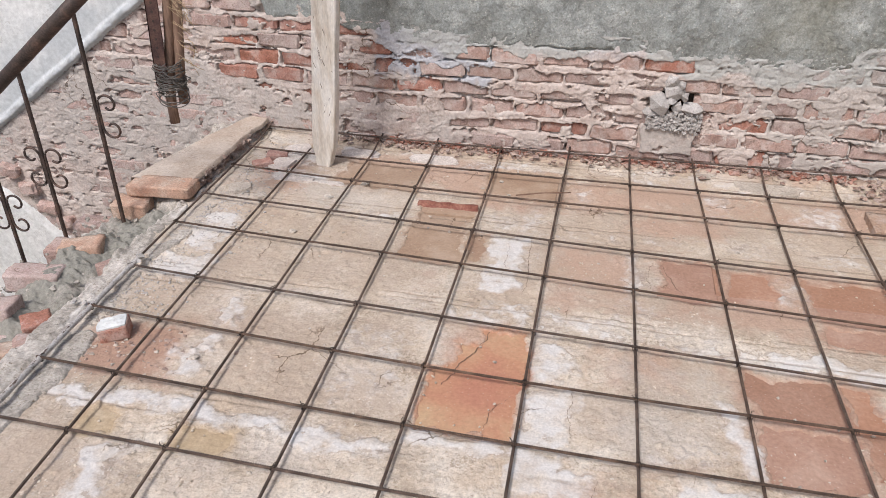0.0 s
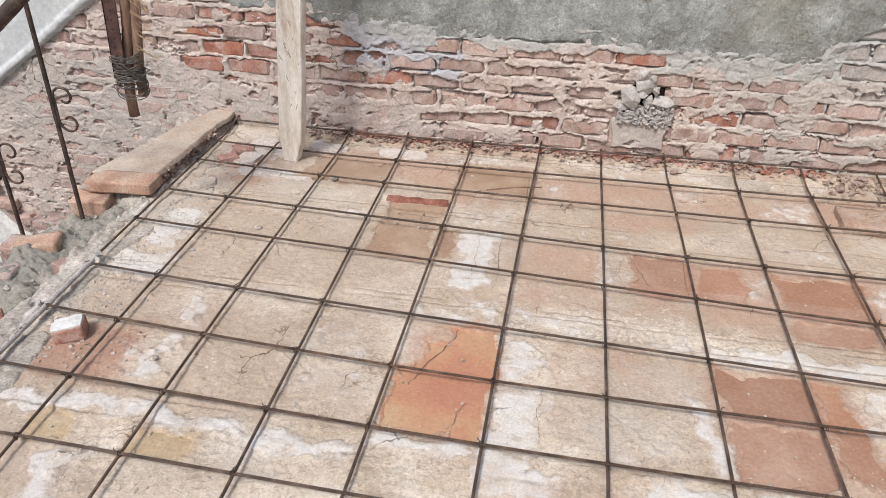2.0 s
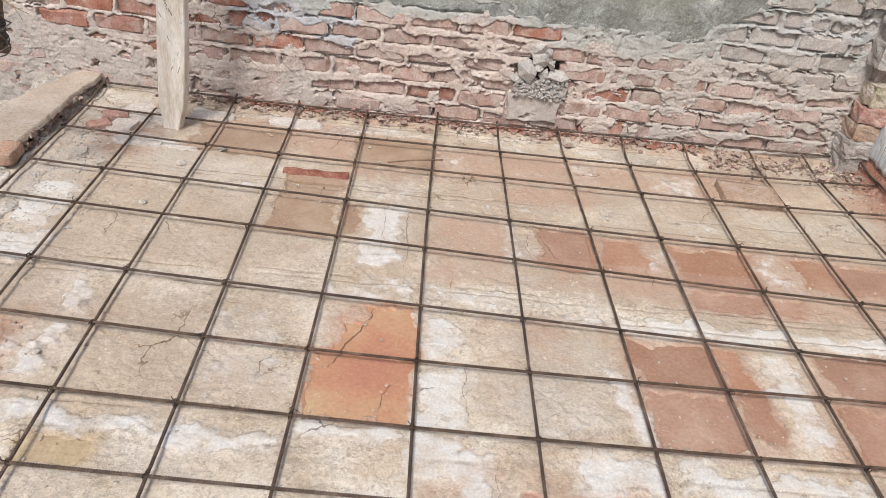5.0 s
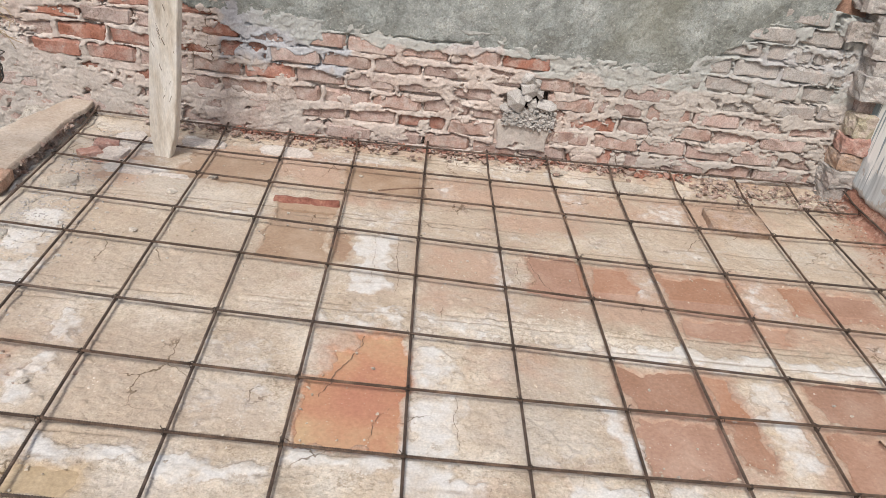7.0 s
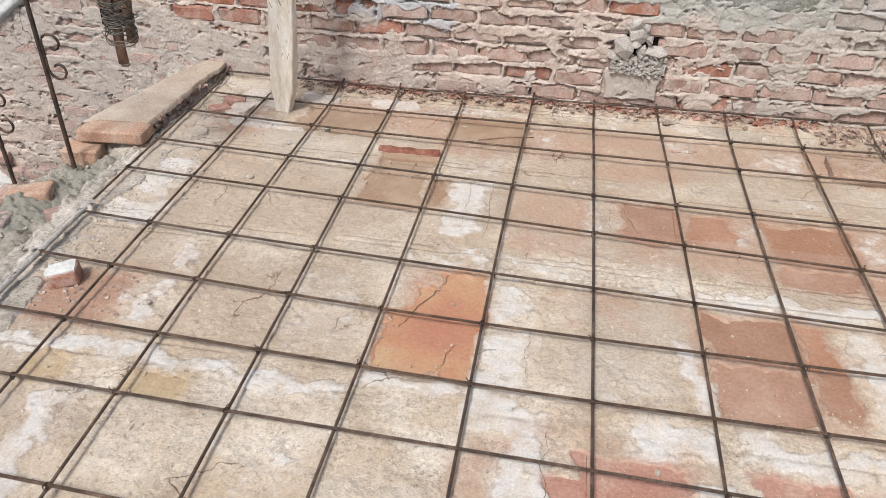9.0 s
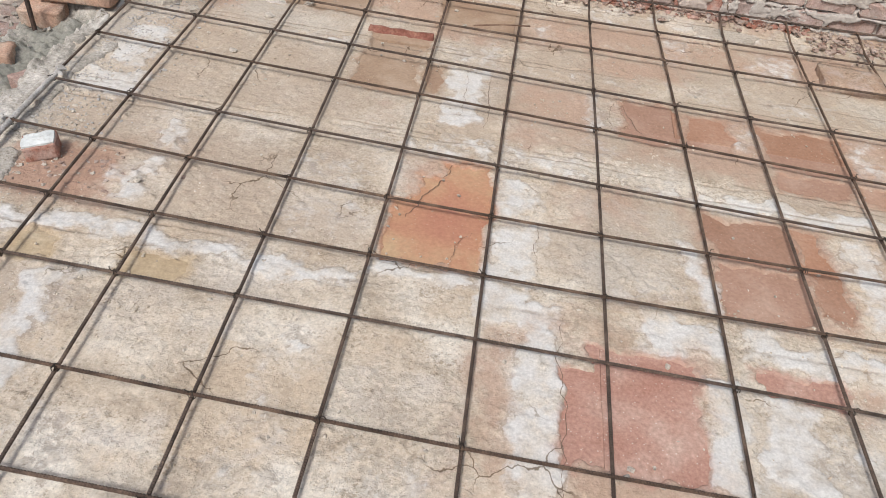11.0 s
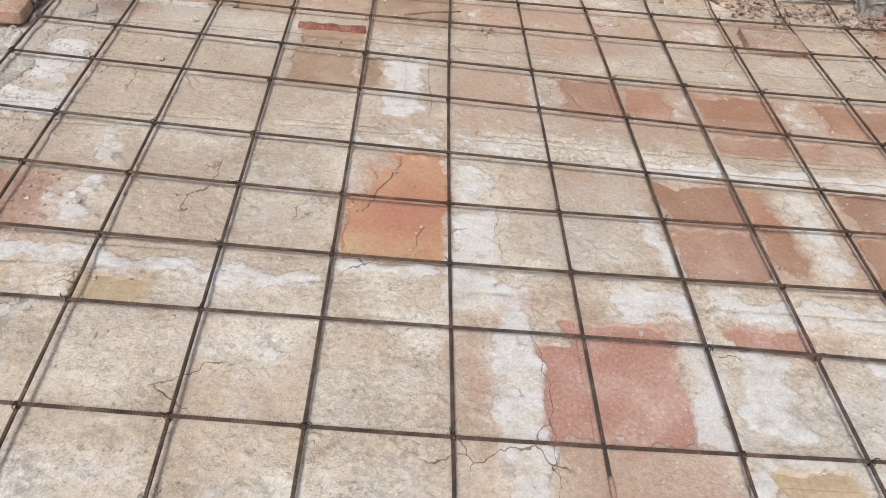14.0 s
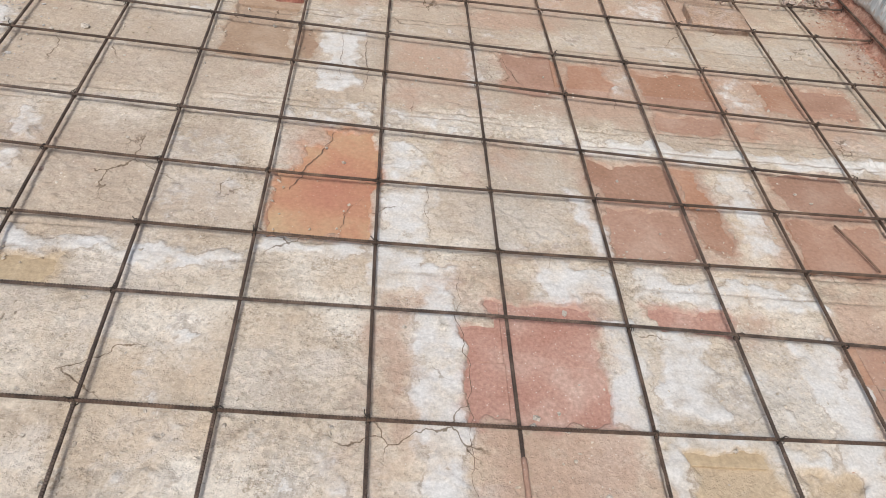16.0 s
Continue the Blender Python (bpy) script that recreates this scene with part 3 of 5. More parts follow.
# each tile lends its own tone to the thin screed over it
jx = GX + 0.012 * fbm(GX, GY, 0.1, 4, 361)
jy = (GY + 0.014 * GX + 0.012 * fbm(GX, GY, 0.1, 4, 365) - BAY_START) % BAY
cell = np.floor(jx / PITCH_X) * 7.13 + np.floor((GY - BAY_START) / BAY) * 3.71 + np.where(jy < 0.31, 1.9, 5.3)
tone = np.sin(cell * 12.9898) * 43758.5453
tone = tone - np.floor(tone)
warm = np.clip(0.75 * (tone - 0.45) + 1.1 * fbm(GX, GY, 0.12, 5, 371), 0, 1)
cool = np.clip(0.75 * (0.45 - tone) + 1.1 * fbm(GX, GY, 0.10, 5, 375), 0, 1)
seam = np.zeros_like(GX)
for off in (0.035, 0.065, -0.05):
    line = np.abs((GY + 0.014 * GX + wob - BAY_START - off + BAY / 2) % BAY - BAY / 2)
    gate = step(-0.25, 0.15, fbm(GX, GY, 0.3, 3, 141 + int(off * 1000))) * step(3.2, 3.35, GY)
    H = H - 0.003 * step(0.008, 0.001, line) * gate
    seam = np.maximum(seam, step(0.005, 0.001, line + 0.003 * fbm(GX, GY, 0.03, 3, 149)) * gate)
# joints between tiles show faintly through the screed
col = np.abs((GX + 0.004 * fbm(GX, GY, 0.1, 3, 151) + PITCH_X / 2) % PITCH_X - PITCH_X / 2)
H = H - 0.003 * step(0.005, 0.001, col) * step(0.0, 0.4, fbm(GX, GY, 0.25, 3, 155))
H = H - 0.013 * step(0.36, 0.60, bare + 0.22 * fbm(GX, GY, 0.035, 4, 161))
H = H + 0.02 * step(5.50, 5.66, GY) * (0.6 + 0.5 * fbm(GX, GY, 0.08, 4, 171)) + 0.02 * step(-1.42, -1.54, GX) * (0.5 + 0.6 * fbm(GX, GY, 0.07, 4, 175))
skim = link("screed", grid_mesh("screed", np.stack([GX, GY, H], -1), attrs=[("clay", np.clip(tint, 0, 1)), ("clay_brown", halo(BARE_BROWN + [(-1.40, 3.74, -1.12, 3.95), (1.98, 2.9, 2.24, 5.45)])), ("clay_orange", halo(BARE_ORANGE)), ("clay_red", halo(BARE_RED)), ("clay_ochre", halo(BARE_OCHRE)), ("clay_tan", halo(BARE_TAN)), ("warm", warm), ("drab", drab), ("cool", cool), ("lime", lime), ("seam", seam), ("grey", np.clip(grey, 0, 1))]), M_SKIM, floor)
skim["label"] = "dusty beige screed with white lime patches"

# the tiles themselves
TW, TH = PITCH_X - 0.0006, 0.2405
tile_meshes = [brick_mesh("clay_tile", TW, TH, 0.028, 300 + i, 0.0003, 0.001, 1) for i in range(4)]
tile_sets = {}
for key, material in (("brown", M_TILE), ("orange", M_TILE_ORANGE), ("red", M_TILE_RED), ("ochre", M_TILE_OCHRE), ("tan", M_TILE_TAN)):
    tile_sets[key] = []
    for me in tile_meshes:
        me2 = me.copy()
        me2.materials.append(material)
        tile_sets[key].append(me2)


def tile_kind(cx, cy):
    best, kind = 0.0, "brown"
    for k, rects in (("brown", BARE_BROWN), ("orange", BARE_ORANGE), ("red", BARE_RED), ("ochre", BARE_OCHRE), ("tan", BARE_TAN)):
        area = 0.0
        for r in rects:
            w = min(cx + TW / 2, r[2]) - max(cx - TW / 2, r[0])
            h = min(cy + TH / 2, r[3]) - max(cy - TH / 2, r[1])
            if w > 0 and h > 0:
                area += w * h
        if area > best:
            best, kind = area, k
    return kind


rnd = random.Random(8)
for b in range(-3, 4):
    for half in range(2):
        for k in range(-5, 8):
            cx = (k + 0.5) * PITCH_X
            cy = BAY_START + b * BAY + 0.0 + (0.186 if half == 0 else 0.427) - 0.014 * cx
            if not (X0 + 0.1 < cx < X1 - 0.1 and 2.0 < cy < Y1 - 0.12):
                continue
            link("clay_tile", rnd.choice(tile_sets[tile_kind(cx, cy)]), None, floor, pose(cx, cy, -0.0145 + rnd.uniform(-0.0002, 0.0002), rnd.uniform(-0.05, 0.05), rnd.uniform(-0.05, 0.05), rnd.uniform(-0.6, 0.6) - 0.8), smooth=False)


def crack(points, width, parent, z=0.0022, seed=0):
    """A ragged open crack, as a thin dark ribbon."""
    r = random.Random(seed)
    bm = bmesh.new()
    pts = []
    for (xa, ya), (xb, yb) in zip(points, points[1:]):
        for i in range(12):
            t = i / 12
            x, y = xa + (xb - xa) * t, ya + (yb - ya) * t
            here = Vector((x * 22, y * 22, seed * 3.3))
            pts.append((x + 0.011 * noise.noise(here) + 0.006 * noise.noise(here * 3.1), y + 0.011 * noise.noise(here + Vector((9, 4, 0))) + 0.006 * noise.noise(here * 3.1 + Vector((5, 2, 0)))))
    prev = None
    for i, (x, y) in enumerate(pts):
        w = width * (0.35 + 0.65 * math.sin(math.pi * (i + 0.5) / len(pts))) * r.uniform(0.6, 1.2)
        a, b2 = bm.verts.new((x - w, y, z)), bm.verts.new((x + w, y + w * 0.5, z))
        if prev:
            bm.faces.new((prev[0], prev[1], b2, a))
        prev = (a, b2)
    return part("crack", bm, M_CRACK, parent)


crack([(-0.135, 4.18), (-0.17, 4.06), (-0.215, 3.99), (-0.225, 3.93), (-0.245, 3.88)], 0.0022, floor, seed=1)
crack([(-0.05, 3.86), (-0.09, 3.79), (-0.1, 3.72)], 0.0010, floor, seed=2)
crack([(0.42, 4.74), (0.46, 4.6), (0.5, 4.5)], 0.0012, floor, seed=3)
crack([(0.15, 2.955), (0.45, 2.935), (0.8, 2.912), (1.2, 2.88)], 0.0016, floor, z=0.009, seed=4)
crack([(-0.063, 4.40), (-0.055, 4.5), (-0.068, 4.6), (-0.06, 4.7), (-0.066, 4.8)], 0.0010, floor, z=0.009, seed=5)
crack([(-0.15, 4.45), (-0.145, 4.6), (-0.155, 4.78)], 0.0006, floor, z=0.010, seed=6)
crack([(0.215, 3.60), (0.20, 3.45), (0.222, 3.3), (0.212, 3.1), (0.22, 2.95)], 0.0009, floor, z=0.009, seed=7)
crack([(0.14, 3.93), (0.13, 3.82), (0.142, 3.7)], 0.0007, floor, z=0.009, seed=8)
crack([(0.40, 4.75), (0.365, 4.6), (0.40, 4.47)], 0.0007, floor, z=0.008, seed=10)
crack([(0.64, 3.95), (0.635, 3.82), (0.645, 3.7)], 0.0006, floor, z=0.009, seed=11)
crack([(-0.6, 3.64), (-0.45, 3.655), (-0.34, 3.63)], 0.0007, floor, z=0.009, seed=12)

# ---- reinforcement mesh ----
rebar = thing("rebar_mesh", "rusty ribbed steel reinforcement mesh tied over the floor", "rebar mesh")
# columns: x at y = 4.2, slope, bow, far end; rows: y at x = 0, slope, bow
COLS = [(-1.474, -0.047, 0.010, 5.66), (-1.211, -0.030, 0.010, 5.45), (-0.9115, -0.0166, 0.0089, 5.64), (-0.6063, -0.018, 0.0042, 5.63), (-0.3065, 0.0036, -0.0004, 5.61), (-0.0009, 0.0105, 0.0068, 5.66),
        (0.3161, 0.0006, -0.0007, 5.64), (0.6231, 0.0026, -0.0106, 5.64), (0.8889, 0.0092, 0.0051, 5.61), (1.1803, 0.0189, 0.0032, 5.62), (1.520, 0.012, 0.0, 5.62), (1.797, 0.010, 0.0, 5.63), (2.062, 0.004, 0.0, 5.60)]
ROWS = [(5.5991, 0.0038, 0.0107), (5.325, -0.010, 0.0174), (5.077, -0.0286, 0.0178), (4.749, -0.0501, 0.0125), (4.4845, -0.0637, 0.0056), (4.1536, -0.0549, 0.0084), (3.9082, -0.0321, 0.0147),
        (3.6586, -0.0226, 0.0087), (3.435, -0.0285, -0.0062), (3.1338, -0.0241, 0.005), (2.893, -0.029, -0.004), (2.585, -0.02, 0.0), (2.27, -0.01, 0.0), (1.95, 0.0, 0.0)]
BAR = 0.0038


def row_y(j, x):
    a, b, q = ROWS[j]
    return a + b * x + q * x * x


def ribbed(points_fn, length, step_len):
    n = int(length / step_len)
    return tube_bm([points_fn(i / n) for i in range(n + 1)], BAR, 7, rib=0.0012)


r = random.Random(21)
def col_x(c, y):
    a, b, q, far = COLS[c]
    d = max(-1.4, y - 4.2)
    return a + b * d + q * d * d


for c, (x, slope, bow, far) in enumerate(COLS):
    ph, amp = r.uniform(0, 6), r.uniform(0.0005, 0.0015)
    lift = {0: 0.02, 12: 0.05}.get(c, 0.0)

    def col_point(t, c=c, far=far, ph=ph, amp=amp, lift=lift):
        y = 1.6 + (far - 1.6) * t
        rise = 0.03 * max(0.0, (y - 5.45) / 0.2)
        return (col_x(c, y) + amp * math.sin(y * 2.3 + ph), y, 0.0265 + lift * 0.5 + 0.004 * math.sin(y * 1.7 + ph * 2) + rise)

    part("bar", ribbed(col_point, far - 1.6, 0.0033), M_REBAR, rebar, smooth=False)
for j in range(len(ROWS)):
    ph, amp = r.uniform(0, 6), r.uniform(0.0005, 0.002)
    xa, xb = (col_x(0, ROWS[j][0]) - 0.015, 2.06) if j else (-1.52, 1.98)

    def row_point(t, j=j, ph=ph, amp=amp, xa=xa, xb=xb):
        x = xa + (xb - xa) * t
        return (x, row_y(j, x) + amp * math.sin(x * 2.9 + ph), 0.0375 + 0.003 * math.sin(x * 2.1 + ph) + (0.012 if j == 0 else 0))

    part("bar", ribbed(row_point, xb - xa, 0.0033), M_REBAR, rebar, smooth=False)
for c, ya, yb, material in ((6, 2.62, 3.06, M_TILE), (7, 2.62, 3.05, M_CONCRETE)):
    part("crust", tube_bm([(col_x(c, ya + (yb - ya) * i / 40), ya + (yb - ya) * i / 40, 0.0265 + 0.001 * math.sin(i * 1.7)) for i in range(41)], 0.0062, 7), material, rebar, "dried mortar crust on the bar", smooth=True)
lump = random.Random(77)
pts = [(col_x(0, y), y, 0.036) for y in np.arange(2.7, 4.32, 0.009)]
edge_crust = tube_bm(pts, 0.0088, 8)
for v in edge_crust.verts:
    v.co += Vector((1, 0, 0.6)) * (0.0032 * noise.noise(v.co * 38)) + Vector((0, 0, 0.0022 * noise.noise(v.co * 110)))
part("crust", edge_crust, M_STONE, rebar, "pale dried mortar crust along the bar", smooth=True)
for x, y, rad in ((-1.478, 4.31, 0.016), (-1.468, 4.28, 0.011), (-1.535, 3.995, 0.012), (-1.50, 4.0, 0.009)):
    bm = bmesh.new()
    rock_bm(bm, x, y, 0.036, rad, lump, 0.7, 1)
    part("crust", bm, M_STONE, rebar, "pale mortar clot on the bar")
# tie wires at the crossings
knot = bmesh.new()
for turn in (0.6, -0.6):
    pts = [(0.0085 * math.cos(a) * math.cos(turn), 0.0085 * math.cos(a) * math.sin(turn), 0.011 * math.sin(a)) for a in [k * math.pi / 5 for k in range(11)]]
    tube_bm(pts, 0.0013, 5, knot)
tube_bm([(0.004, 0.004, 0.01), (0.009, 0.006, 0.014), (0.016, 0.004, 0.012)], 0.0013, 5, knot)
knot_mesh = bpy.data.meshes.new("tie_wire")
knot.to_mesh(knot_mesh)
knot.free()
knot_mesh.materials.append(M_WIRE)
for c, (xa, slope, bow, far) in enumerate(COLS):
    for j in range(0, 11):
        x = col_x(c, row_y(j, xa))
        if row_y(j, x) < far and r.random() < 0.86:
            link("tie_wire", knot_mesh, None, rebar, pose(x, row_y(j, x), 0.033, r.uniform(-15, 15), r.uniform(-15, 15), r.uniform(0, 360)))

# ---- back wall ----
WY = 5.66
wall = thing("wall_north", "old exposed brick wall with squeezed mortar and torn plaster", "wall", kind="structure")
part("core", box_bm(-4.3, WY + 0.058, -1.7, 2.5, WY + 0.28, 2.3), M_BED, wall)
COURSE, BLEN = 0.085, 0.235


def diag(x):
    """Height of the sloping lower edge of the whitewashed plaster."""
    return -0.15 + 0.71 * (x + 3.27)


def low_edge(x):
    """Height of the upper edge of the whitewashed lower wall."""
    return -0.44 - 0.86 * (x + 3.40)


def plaster_edge(x):
    """Height of the torn lower edge of the grey plaster."""
    return 0.545 + 0.03 * np.sin(x * 5.0 + 0.6) - 0.03 * step(-0.5, 0.3, x) + 0.30 * step(1.12, 1.75, x) + 0.06 * step(-1.0, -1.3, x) + 0.6 * step(-1.48, -1.60, x)


COURSE_UP = 0.022
wx = np.arange(-3.9, 2.14, 0.0040)
wz = np.arange(-1.0, 0.96, 0.0040)
WX, WZ = np.meshgrid(wx, wz)
bed = 0.012 * fbm(WX, WZ, 0.5, 3, 201) + 0.012 * fbm(WX, WZ, 0.14, 4, 205)
zz = WZ + bed - COURSE_UP
row = np.floor(zz / COURSE)
above = zz - row * COURSE
below = COURSE - above
shift = (row % 2) * 0.5 + 0.13 * np.sin(row * 12.9)
ux = (WX + 0.022 * fbm(WX, WZ, 0.08, 3, 207)) / BLEN + shift
dx = BLEN / 2 - np.abs((ux - np.floor(ux)) - 0.5) * BLEN
right = step(-1.1, -0.2, WX)
left_low = step(-1.35, -1.6, WX) * step(0.40, 0.28, WZ + 0.03 * fbm(WX, WZ, 0.2, 3, 219)) + step(0.24, 0.16, WZ + 0.03 * fbm(WX, WZ, 0.2, 3, 218)) * step(-0.2, -0.6, WX)
left_low = np.clip(left_low, 0, 1)
flat = 1 - 0.75 * left_low
upper = step(1.0, 1.25, WX) * step(0.40, 0.48, WZ)
hang = 0.014 + 0.004 * right + 0.014 * left_low - 0.010 * upper + 0.028 * fbm(WX, row + 1.0 + 0 * WX, 0.20, 3, 211) * 1.3 + 0.013 * fbm(WX, WZ, 0.07, 4, 212) + 0.010 * fbm(WX, WZ, 0.022, 3, 210)
rise = 0.008 + 0.010 * left_low - 0.003 * upper + 0.013 * fbm(WX, row + 0 * WX + 77.0, 0.15, 4, 213) + 0.012 * fbm(WX, WZ, 0.04, 4, 214)
side = 0.008 + 0.020 * fbm(WX, WZ, 0.12, 4, 215) + 0.006 * fbm(WX, WZ, 0.02, 2, 217)
blob = 0.05 * (fbm(WX, WZ * 1.6, 0.11, 6, 216) - 0.16 - 0.03 * right + 0.24 * left_low)
s = 0.004 * np.logaddexp(np.maximum(hang - below, rise - above) / 0.004, (side - dx) / 0.004)
s = np.maximum(s, blob)
lip = step(-0.002, 0.002, s)
edge_roll = np.exp(-np.maximum(hang - below, 0) / 0.012) * (hang > below) * (0.7 + 0.6 * fbm(WX, WZ, 0.07, 3, 227)) * (1 - 0.6 * upper)
layer = step(-0.03, 0.03, fbm(WX, WZ * 1.4, 0.06, 4, 228)) + step(0.12, 0.17, fbm(WX, WZ * 1.4, 0.045, 4, 229))
D = -0.030 + lip * (0.0275 + 0.006 * np.clip(s / 0.006, 0, 1) + 0.0035 * edge_roll * flat + 0.0026 * layer + 0.003 * fbm(WX, WZ, 0.09, 3, 221) + 0.0014 * fbm(WX, WZ, 0.018, 2, 225))
smear = step(0.34, 0.37, fbm(WX, WZ, 0.4, 7, 231) + 0.42 * left_low - 0.05 * right + 0.35 * soft_rect(WX, WZ, (-0.86, 0.40, -0.5, 0.58), 0.08) + 0.22 * step(0.09, 0.02, plaster_edge(WX) - WZ) - 0.7 * soft_rect(WX, WZ, (-1.70, 0.23, -0.95, 0.9), 0.06))
D = np.maximum(D, smear * (0.001 + (0.009 - 0.004 * left_low) * fbm(WX, WZ * 1.5, 0.07, 5, 235) + 0.003 * layer) + (1 - smear) * -0.03)
D = D - 0.014 * step(0.045, 0.0, WZ) * step(-1.5, -1.3, WX) * (0.5 + 0.9 * fbm(WX, WZ, 0.1, 3, 239))
cavity = step(1.0, 0.8, np.hypot((WX - 0.49) / 0.10, (WZ - 0.31) / 0.105) + 0.35 * fbm(WX, WZ, 0.06, 4, 243))
D = D * (1 - cavity) - 0.06 * cavity
patch = soft_rect(WX + 0.012 * fbm(WX, WZ, 0.06, 3, 248), WZ + 0.01 * fbm(WX, WZ, 0.06, 3, 249), (0.352, 0.065, 0.600, 0.205), 0.005)
rim = soft_rect(WX + 0.012 * fbm(WX, WZ, 0.06, 3, 248), WZ + 0.01 * fbm(WX, WZ, 0.06, 3, 249), (0.338, 0.05, 0.612, 0.21), 0.005)
D = D * (1 - rim) - 0.022 * rim
D = D * (1 - patch) + patch * (0.010 + 0.006 * fbm(WX, WZ, 0.05, 4, 250))
pock = step(0.40, 0.50, fbm(WX, WZ * 1.7, 0.075, 4, 247)) * np.clip(left_low + 0.6, 0, 1)
D = D - 0.034 * pock
keep = ((WZ > -0.03) | (WX < -1.42)) & (WZ < plaster_edge(WX) + 0.06) & (WZ < diag(WX) + 0.08) & (WZ > low_edge(WX) - 0.05)
blue = np.clip(1.3 * soft_rect(WX + 0.08 * fbm(WX, WZ, 0.1, 3, 241), WZ + 0.08 * fbm(WX, WZ, 0.1, 3, 242), (-0.95, 0.38, -0.4, 0.60), 0.07) + 0.5 * np.maximum(0, fbm(WX, WZ, 0.25, 4, 240)) * step(0.2, -0.4, WX) + 0.5 * step(0.4, 0.56, WZ) * step(-1.0, 0.0, WX), 0, 1)
gry = np.clip(0.28 + 0.25 * left_low + 0.7 * step(0.33, 0.5, WZ) * step(0.9, 1.3, WX) + 0.6 * fbm(WX, WZ, 0.4, 4, 245) + 0.40 * step(0.5, 1.4, WX) + 0.5 * patch, 0, 1)
wash = np.clip(step(0.08, 0.0, plaster_edge(WX) - WZ + 0.10 * fbm(WX, WZ, 0.15, 4, 246)) * step(-1.0, -0.6, WX) + 0.8 * upper * (0.6 + 0.6 * fbm(WX, WZ, 0.12, 3, 244)), 0, 1)
mort = link("mortar", grid_mesh("mortar", np.stack([WX, WY - D, WZ], -1), keep, [("blue", blue), ("grey", gry), ("wash", wash)]), M_MORTAR, wall, smooth=False)
mort["label"] = "pinkish grey mortar squeezed over the joints"


def plaster_sheet(name, X, Z, keep, D, material, attrs, label):
    ob = link(name, grid_mesh(name, np.stack([X, WY - D, Z], -1), keep, attrs), material, wall, smooth=False)
    ob["label"] = label
    return ob


px, pz = np.meshgrid(np.arange(-1.60, 2.14, 0.005), np.concatenate([np.arange(0.42, 0.98, 0.005), np.arange(0.98, 1.1, 0.02), np.arange(1.1, 2.3, 0.05)]))
pe = plaster_edge(px) + 0.05 * fbm(px, pz, 0.16, 6, 251) + 0.5 * step(1.7, 1.9, px)
din = pz - pe
PD = 0.020 * step(-0.010, 0.006, din) - 0.010 + 0.008 * fbm(px, pz, 0.14, 4, 255) + 0.007 * np.maximum(0, fbm(px, pz, 0.03, 4, 259)) + 0.004 * fbm(px, pz * 0.35, 0.02, 3, 257) - 0.007 * step(0.16, 0.0, din)
moss = np.clip(0.75 * soft_rect(px + 0.15 * fbm(px, pz, 0.2, 4, 261), pz, (0.75, 0.6, 1.1, 1.2), 0.12) + 0.5 * np.maximum(0, fbm(px, pz, 0.3, 4, 265)), 0, 1)
plaster_sheet("plaster", px, pz, din > -0.015, PD, M_PLASTER, [("moss", moss)], "rough grey-green plaster with a torn edge")
px, pz = np.meshgrid(np.concatenate([np.arange(-4.3, -3.5, 0.02), np.arange(-3.5, -1.5, 0.007)]), np.concatenate([np.arange(-0.9, 1.0, 0.007), np.arange(1.0, 2.3, 0.05)]))
din = pz - diag(px) - 0.008 * fbm(px, pz, 0.1, 3, 271)
PD = 0.020 * step(-0.02, 0.01, din) + 0.012 * step(0.055, 0.03, din) * step(-0.02, 0.0, din) * (1 + 0.9 * fbm(px, pz, 0.05, 4, 273)) + 0.003 * fbm(px, pz, 0.1, 4, 275)
plaster_sheet("plaster", px, pz, (din > -0.02) & (px < -1.5), PD, M_WHITE, [("grey", np.clip(0.9 * step(0.40, 0.05, din + 0.30 * fbm(px, pz, 0.15, 5, 279)) - 0.25 * step(0.06, 0.02, din) * (0.5 + fbm(px, pz, 0.06, 3, 278)), 0, 1))], "whitewashed plaster with a sloping lower edge")
px, pz = np.meshgrid(np.arange(-4.3, -2.2, 0.008), np.arange(-1.7, 0.3, 0.008))
din = low_edge(px) - pz + 0.02 * fbm(px, pz, 0.15, 3, 281)
plaster_sheet("plaster", px, pz, din > -0.02, 0.04 * step(-0.02, 0.02, din) + 0.002 * fbm(px, pz, 0.2, 3, 285), M_WHITE, [("grey", 0 * px)], "smooth white plaster of the stairwell")

# bricks of the back wall
brick_sets = []
for i in range(6):
    me = brick_mesh("brick", BLEN - 0.012, 0.10, COURSE - 0.012, 400 + i, 0.006, 0.011, 3)
    brick_sets.append(me)


def coloured(meshes, material):
    out = []
    for me in meshes:
        me2 = me.copy()
        me2.materials.append(material)
        out.append(me2)
    return out


